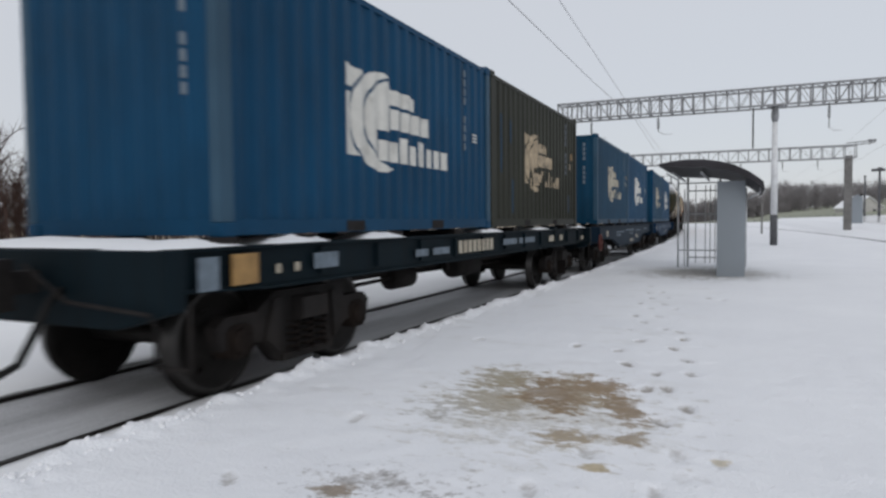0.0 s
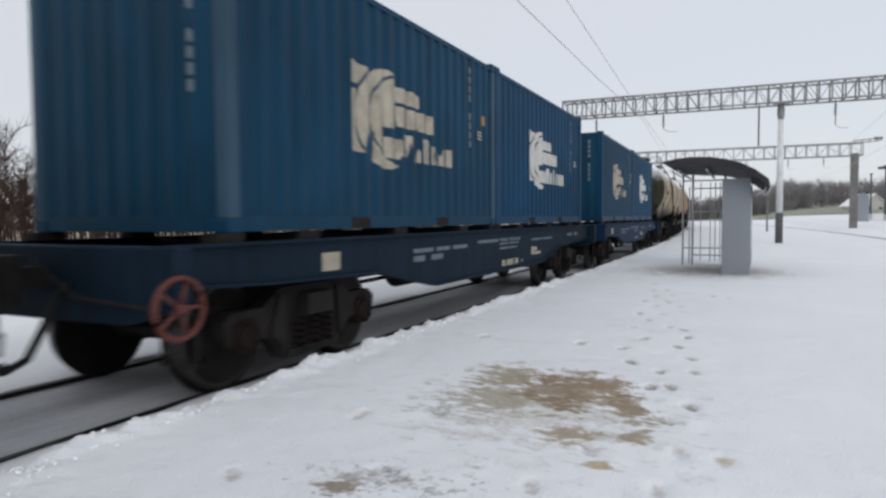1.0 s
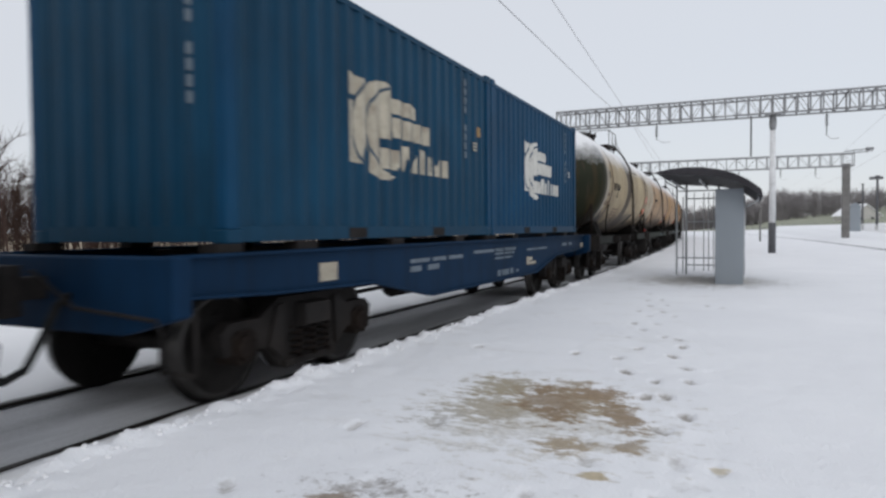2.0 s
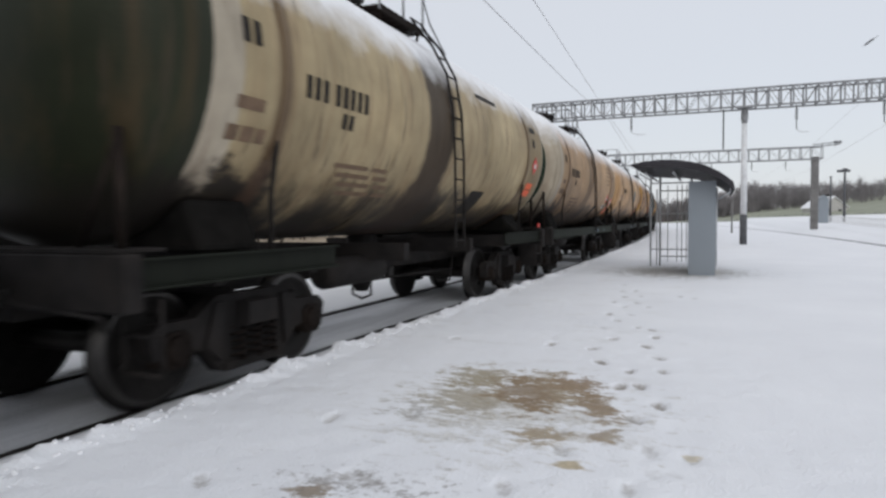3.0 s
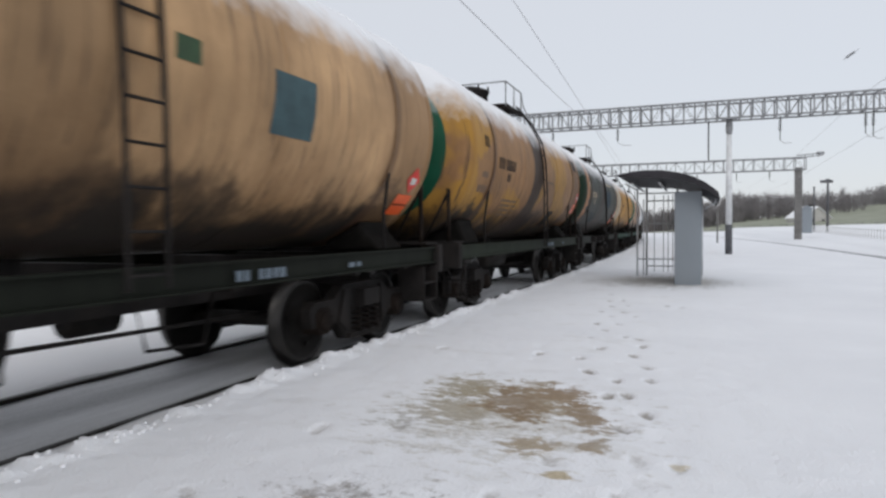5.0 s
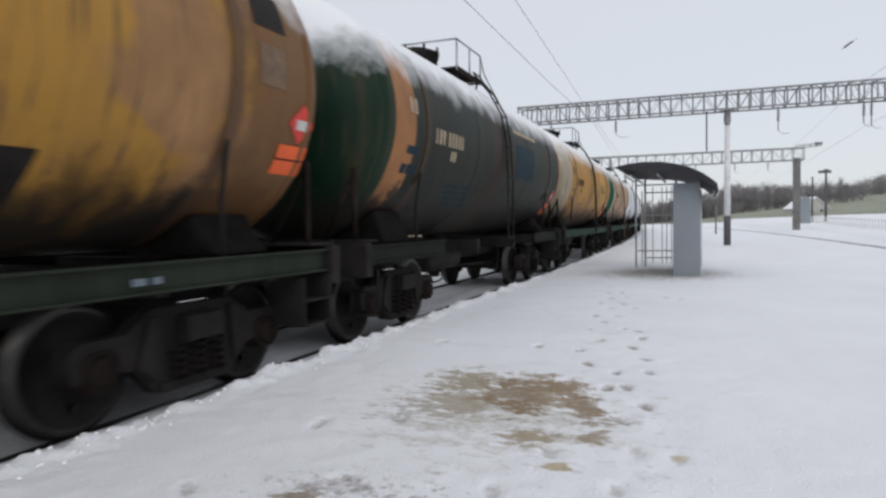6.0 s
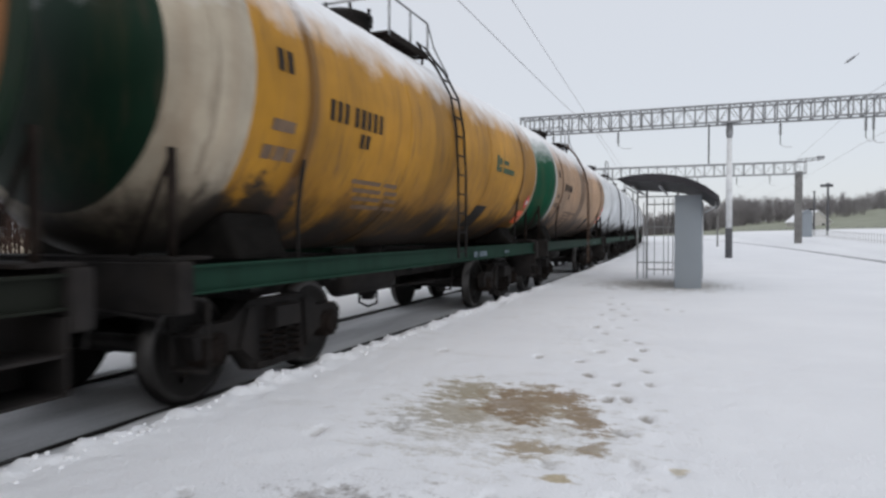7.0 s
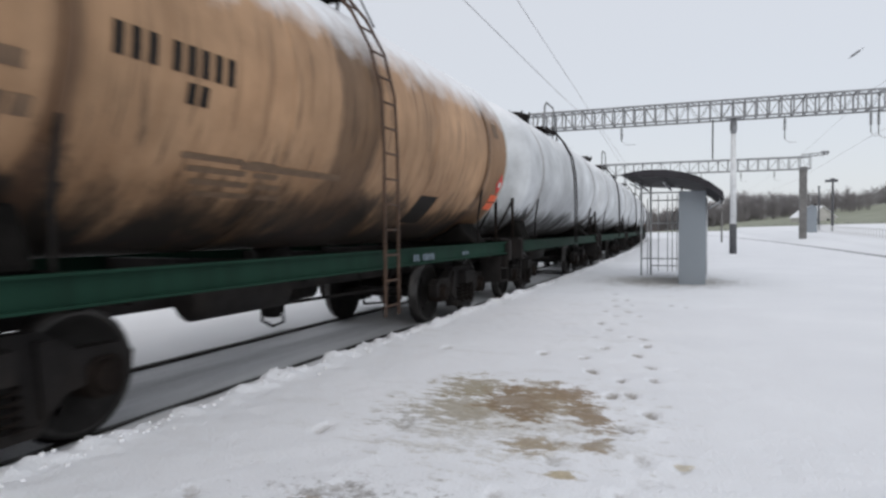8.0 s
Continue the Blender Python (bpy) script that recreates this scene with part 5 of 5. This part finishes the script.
        tube(bm, [(1.22, s * 5.42, 2.1), (0.75, s * 5.40, 1.25)], 0.022, 6)
        part("end_brace", bm, "brown", ob)
        bm = bmesh.new()
        for x in (1.08, 1.45) if s < 0 else ():
            tube(bm, [(x, -5.30, 0.95), (x, -5.30, 0.40)], 0.016, 6)
        for z in (0.40, 0.68) if s < 0 else ():
            tube(bm, [(1.08, -5.30, z), (1.45, -5.30, z)], 0.018, 6)
        for y in (4.98, 5.44) if s > 0 else ():
            box(bm, 1.05, 1.46, y - 0.012, y + 0.012, 0.50, 0.98)
        for z in (0.50, 0.74) if s > 0 else ():
            box(bm, 1.05, 1.46, 4.98, 5.44, z, z + 0.02)
        if s > 0:
            box(bm, 1.05, 1.07, 4.98, 5.44, 0.50, 0.98)
        part("step", bm, "black", ob)
        bm = bmesh.new()
        box(bm, -1.40, 1.40, min(s * 5.20, s * 5.62), max(s * 5.20, s * 5.62), 1.285, 1.31)
        part("end_deck", bm, "black", ob)
    bm = bmesh.new()
    box(bm, -0.26, 0.26, -half, half, 0.76, 1.10)
    part("centre_sill", bm, "black", ob)
    for y in (-4.6, -3.3, -1.2, 1.2, 3.3, 4.6):
        bm = bmesh.new()
        box(bm, -1.36, 1.36, y - 0.07, y + 0.07, 0.98, 1.20)
        part("cross_beam", bm, "black", ob)
    bm = bmesh.new()
    spun(bm, [(-0.72, 0.12), (-0.64, 0.19), (0.64, 0.19), (0.72, 0.12)], "y", 18, centre=(0.70, -1.5, 0.86))
    part("air_reservoir", bm, "black", ob)
    bm = bmesh.new()
    spun(bm, [(-0.28, 0.12), (-0.25, 0.17), (0.25, 0.17), (0.28, 0.05)], "y", 16, centre=(-0.5, 1.3, 0.66))
    tube(bm, [(0.5, -0.7, 0.66), (0.45, 2.9, 0.58)], 0.022, 6)
    tube(bm, [(0.95, 0.5, 0.98), (0.97, 0.6, 0.55), (0.95, 1.25, 0.5), (0.95, 1.4, 0.98)], 0.018, 6)
    part("brake_rigging", bm, "black", ob)
    bm = bmesh.new()
    spun(bm, [(0.42, 0.10), (0.56, 0.14), (0.95, 0.20), (1.32, 0.24)], "z", 14, centre=(0, 0, 0))
    for x in (-0.16, 0.16):
        tube(bm, [(x, 0, 0.62), (x, 0, 0.36), (0, 0, 0.30)], 0.02, 6)
    part("bottom_valve", bm, "black", ob)
    for y in (-3.9 + front, 3.9):
        bogie(ob, y)
    # side ladder over the shoulder, hatch, top platform with rails
    for s in (1, -1):
        bm = bmesh.new()
        out = 1.66 if low_ladder else 1.62
        rise = [(out, 0.50 if low_ladder else 1.1), (out, 1.2), (out, 2.4), (out - 0.03, 3.05), (1.50, 3.55), (1.27, 3.98), (1.06, 4.23), (0.95, 4.40)]
        for dy in (-0.17, 0.17):
            tube(bm, [(s * x, 0.02 + dy, z) for x, z in rise], 0.020, 6)
        for k in range(14):
            z = 0.62 + k * 0.29
            x = np.interp(z, [p[1] for p in rise], [p[0] for p in rise])
            if z < rise[0][1]:
                continue
            tube(bm, [(s * x, -0.15, z), (s * x, 0.19, z)], 0.013, 6)
        part("ladder", bm, "ladder" if low_ladder else "black", ob)
    bm = bmesh.new()
    spun(bm, [(4.360, 0.42), (4.640, 0.42), (4.650, 0.46), (4.700, 0.46), (4.780, 0.25)], "z", 24, centre=(0, -0.75, 0))
    for k in range(8):
        a = k * 0.785
        tube(bm, [(0.45 * math.cos(a), -0.75 + 0.45 * math.sin(a), 4.600), (0.45 * math.cos(a), -0.75 + 0.45 * math.sin(a), 4.780)], 0.025, 6)
    part("hatch", bm, "black", ob)
    for k in range(7):
        y = -1.15 + k * 0.19
        for xa, xb in ((-1.0, -0.48), (0.48, 1.0)):
            bm = bmesh.new()
            box(bm, xa, xb, y, y + 0.15, 4.270, 4.300)
            part("platform_board", bm, "brown", ob)
    bm = bmesh.new()
    for x in (-0.98, 0.98, -0.5, 0.5):
        box(bm, x - 0.02, x + 0.02, -1.15, 0.2, 4.210, 4.268)
    for y in (-1.05, 0.1):
        box(bm, -0.98, 0.98, y - 0.02, y + 0.02, 4.210, 4.250)
    for x in (-0.95, 0.95):
        for y in (-1.05, 0.1):
            tube(bm, [(x, y, 4.230), (x * 0.95, y, 4.05)], 0.02, 6)
    part("platform_frame", bm, "brown", ob)
    bm = bmesh.new()
    for x in (-0.98, 0.98):
        if modern:
            tube(bm, [(x, -1.2, 4.230), (x, -1.15, 4.820), (x, -0.95, 4.970), (x, -0.1, 4.970), (x, 0.15, 4.820), (x, 0.2, 4.230)], 0.026, 8)
        else:
            for y in (-1.15, -0.45, 0.2):
                tube(bm, [(x, y, 4.230), (x, y, 4.780)], 0.018, 6)
            tube(bm, [(x, -1.15, 4.780), (x, 0.2, 4.780), (x, 0.45, 4.470), (x + 0.25 * (1 if x > 0 else -1), 0.45, 3.98)], 0.016, 6)
    if not modern:
        tube(bm, [(-0.98, -1.15, 4.780), (0.98, -1.15, 4.780)], 0.016, 6)
    part("handrail", bm, "galv", ob)
    # markings
    ink, faint = ("dark_mark", "rust_mark") if dark else ("tan_mark", "blue_mark")
    if number:
        tank_marks(ob, -3.66, 2.62, (0.085,) * 3 + (-0.02,) + (0.085,) * 5, 0.21, 0.055, ink, "number_bar")
        tank_marks(ob, -3.00, 2.42, (0.09, 0.09), 0.15, 0.04, ink)
        tank_marks(ob, -4.52, 2.92, (0.09, 0.09), 0.20, 0.05, ink)
        tank_marks(ob, -4.55, 2.40, (0.34,), 0.10, 0.03, faint)
        tank_marks(ob, -4.60, 2.15, (0.14, 0.16, 0.12), 0.12, 0.03, faint)
        for k in range(4):
            tank_marks(ob, -2.9 + 0.1 * k, 2.05 - 0.09 * k, (0.7, 0.35), 0.045, 0.1, faint)
    if number and not spilled:
        stencil(ob, 1.444, 1.10, 1.07, (0.07, 0.06, -0.06, 0.07, 0.07, 0.07, 0.07), 0.09, 0.035, "grey_mark")
        stencil(ob, 1.444, 2.95, 1.09, (0.12, 0.08), 0.05, 0.06, "grey_mark")
    if slanted_panel:
        bm = bmesh.new()
        shell_strip(bm, [(ang(1.60) + 0.055 * k, slanted_panel + 0.01 * k, slanted_panel + 0.64 + 0.005 * k) for k in range(7)], 0.006)
        part("black_panel", bm, "dark_mark", ob, "black slanted marking panel")
    for y0, y1, z0, z1, mat, nm in extras:
        bm = bmesh.new()
        shell_patch(bm, y0, y1, ang(z0), ang(z1), TR)
        part(nm, bm, mat, ob)
    if placard:
        # the first tank carries its placards higher than the rest
        y, z, gap = (4.45, 1.98, 0.17) if placard == "high" else (4.70, 1.71, 0.02) if placard is True else placard
        hazard_diamond(ob, y + 0.04, z + 0.26 + gap)
        bm = bmesh.new()
        shell_patch(bm, y - 0.22, y + 0.22, ang(z), ang(z + 0.26), TR, 0, 0.010)
        part("hazard_plate", bm, "orange", ob, "orange hazard plate")
        bm = bmesh.new()
        shell_patch(bm, y - 0.22, y + 0.22, ang(z + 0.125), ang(z + 0.14), TR, 0, 0.014)
        part("plate_line", bm, "dark_mark", ob)
    if placard == "high":
        bm = bmesh.new()
        box(bm, 1.40, 1.42, 5.28, 5.40, 1.32, 1.41)
        part("end_reflector", bm, "red", ob, "small red end plate")
    if second_diamond:
        hazard_diamond(ob, 3.58, 2.06)
        bm = bmesh.new()
        shell_patch(bm, 3.34, 3.80, ang(1.90), ang(2.02), TR, 0, 0.010)
        plate = part("white_plate", bm, "white_mark", ob, "white plate with a dark border")
        bm = bmesh.new()
        shell_patch(bm, 3.39, 3.75, ang(1.94), ang(1.98), TR, 0, 0.014)
        part("plate_line", bm, "dark_mark", plate)
        for k in range(5):
            tank_marks(ob, 2.85, 3.25 - 0.14 * k, (0.42, 0.5 - 0.06 * k), 0.045, 0.08, "rust_mark")
    ROLLING.append((ob, centre))
    return tagged(ob, label, "tank wagon", "wagons of the train")


# wagons, from the one passing first
flat_wagon(10.05, "frame_teal", False, "dark teal flat wagon with snow heaps on deck", 6)
flat_wagon(24.87, "frame_dull_blue", True, "blue fish-bellied flat wagon with a red handwheel", 0, True)
flat_wagon(39.72, "frame_blue", True, "deep blue fish-bellied flat wagon with pale stencils", 0)
for c, a, paint, post, mark, lost, label in (
        (10.05, -3.05, "blue", "blue_pale", "white_mark", 0.0, "blue corrugated container with white emblem"),
        (10.05, 3.05, "olive", "olive", "tan_mark", 0.16, "dark olive weathered container with flaking emblem"),
        (24.87, -3.05, "blue_dull", "blue_pale", "cream_mark", 0.05, "dull blue scratched container with cream emblem"),
        (24.87, 3.05, "blue", "blue", "white_mark", 0.0, "blue corrugated container with white emblem"),
        (39.72, -3.05, "blue_dull", "blue", "cream_mark", 0.02, "blue worn container with an orange sticker"),
        (39.72, 3.05, "blue", "blue", "white_mark", 0.0, "bright blue corrugated container with white emblem")):
    container(c + a, paint, post, mark, lost, label)

P = {
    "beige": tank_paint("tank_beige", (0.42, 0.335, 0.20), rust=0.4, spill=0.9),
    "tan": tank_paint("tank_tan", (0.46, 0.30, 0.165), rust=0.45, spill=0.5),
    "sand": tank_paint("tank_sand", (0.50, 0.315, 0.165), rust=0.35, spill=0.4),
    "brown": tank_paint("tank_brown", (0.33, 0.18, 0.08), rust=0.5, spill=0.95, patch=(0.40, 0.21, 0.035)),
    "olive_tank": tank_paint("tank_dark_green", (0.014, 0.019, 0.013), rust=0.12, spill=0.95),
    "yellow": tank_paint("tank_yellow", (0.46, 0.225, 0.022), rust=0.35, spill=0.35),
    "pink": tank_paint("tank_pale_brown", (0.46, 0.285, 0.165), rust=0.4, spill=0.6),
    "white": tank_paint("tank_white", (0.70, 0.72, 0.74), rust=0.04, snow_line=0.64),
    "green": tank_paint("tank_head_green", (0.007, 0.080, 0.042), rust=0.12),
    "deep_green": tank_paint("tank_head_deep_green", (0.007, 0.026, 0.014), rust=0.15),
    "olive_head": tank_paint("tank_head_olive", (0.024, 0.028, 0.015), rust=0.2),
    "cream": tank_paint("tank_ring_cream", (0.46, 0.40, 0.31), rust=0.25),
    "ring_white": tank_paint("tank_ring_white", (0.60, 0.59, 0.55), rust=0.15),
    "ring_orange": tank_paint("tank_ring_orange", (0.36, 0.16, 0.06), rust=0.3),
}
# painted panels and emblems peculiar to one wagon, as plain shapes
EXTRAS = {
    "sand": ((1.50, 2.15, 2.35, 2.90, "teal_mark", "painted_panel"), (0.35, 0.60, 2.72, 2.90, "green_mark", "marking")),
    "olive_tank": ((0.75, 2.20, 2.40, 3.08, "blue_mark", "painted_panel"), (0.7, 2.6, 3.30, 3.38, "tan_mark", "marking")),
    "yellow": ((2.03, 2.18, 2.60, 2.90, "green_mark", "emblem_square"), (2.20, 2.36, 2.74, 2.86, "green_mark", "emblem_square"), (2.20, 2.36, 2.60, 2.70, "green_mark", "emblem_square"),
               (2.46, 2.80, 2.76, 2.84, "green_mark", "lettering_bar"), (2.46, 3.20, 2.60, 2.70, "green_mark", "lettering_bar")),
    "brown": ((4.22, 4.66, 3.20, 3.52, "dark_mark", "painted_panel"), (4.25, 4.60, 2.70, 3.05, "rust_mark", "marking"), (0.4, 1.3, 2.6, 2.66, "rust_mark", "marking")),
    "beige": ((4.20, 4.60, 3.25, 3.36, "dark_mark", "marking"), (4.28, 4.45, 2.95, 3.12, "dark_mark", "marking"), (1.2, 2.2, 3.45, 3.52, "dark_mark", "marking")),
    "pink": ((4.25, 4.55, 3.10, 3.35, "rust_mark", "marking"), (-2.2, -0.6, 2.02, 2.08, "rust_mark", "marking")),
    "tan": ((4.22, 4.62, 2.95, 3.05, "rust_mark", "marking"),),
}
T0, TP = 53.10, 12.00
PANELS = {"beige": 1.32, "tan": 1.60, "brown": 1.75, "yellow": 1.55, "pink": 1.60}
PLACARDS = {"brown": (4.86, 1.98, 0.02), "pink": (4.78, 1.86, 0.02)}
for k, (shell, head, ring, frame_mat, dark, modern, shift, disc, collar, label) in enumerate((
        ("beige", "olive_head", "cream", "frame_grey", True, False, 0.0, 1.6, 0.5, "beige tank wagon with olive head and oil spill"),
        ("tan", "deep_green", "cream", "frame_murky", True, False, 0, 1.25, 0.3, "tan rust-streaked tank wagon with green head"),
        ("sand", "deep_green", "sand", "frame_grey", True, False, 0.15, 1.25, 0.2, "sandy tank wagon with dark green head and snow"),
        ("brown", "green", "brown", "frame_murky", True, False, 0.05, 1.2, 0.2, "brown tank wagon with yellow paint patches"),
        ("olive_tank", "deep_green", "ring_orange", "frame_grey", False, False, -0.15, 1.7, 0.66, "dark green oily tank wagon with orange ring"),
        ("yellow", "deep_green", "cream", "frame_green", True, False, -0.2, 1.2, 0.17, "yellow tank wagon with dark green head"),
        ("pink", "green", "ring_white", "frame_green", True, False, 0, 1.7, 0.24, "pale brown tank wagon with green head and white ring"),
        ("white", "white", "white", "frame_green", True, True, 0, 1.25, 0.3, "clean white tank wagon dusted with snow"),
        ("white", "white", "white", "frame_green", True, True, 0, 1.25, 0.3, "clean white tank wagon dusted with snow"),
        ("white", "white", "white", "frame_green", True, True, 0, 1.25, 0.3, "clean white tank wagon dusted with snow"),
        ("white", "white", "white", "frame_green", True, True, 0, 1.25, 0.3, "clean white tank wagon dusted with snow"),
        ("white", "white", "white", "frame_green", True, True, 0, 1.25, 0.3, "clean white tank wagon dusted with snow"),
        ("tan", "green", "cream", "frame_green", True, False, 0, 1.25, 0.3, "tan rust-streaked tank wagon with green head"))):
    tank_wagon(T0 + TP * k + shift, P[shell], P[head], P[ring], frame_mat, label, disc, collar, dark, not modern, "high" if k == 0 else PLACARDS.get(shell, not modern), None, modern, shell in ("beige", "olive_tank"), EXTRAS.get(shell, ()), k == 1, PANELS.get(shell, 0.0), shell == "pink", -0.40 if shell == "pink" else 0.0)


# ---- what moves ----
def motions():
    """The train runs towards the eye at an even speed, and its wheels turn with it."""
    for thing, s in ROLLING:
        walk(thing, [(k * 0.2, on_track(s - SPEED * k * 0.2)) for k in range(41)])
    spin = math.degrees(SPEED / 0.475)
    for wheelset, y in WHEELS:
        walk(wheelset, [(k / FPS, pose(0, y, 0.475) @ pose(0, 0, 0, spin * k / FPS)) for k in range(241)])


motions()
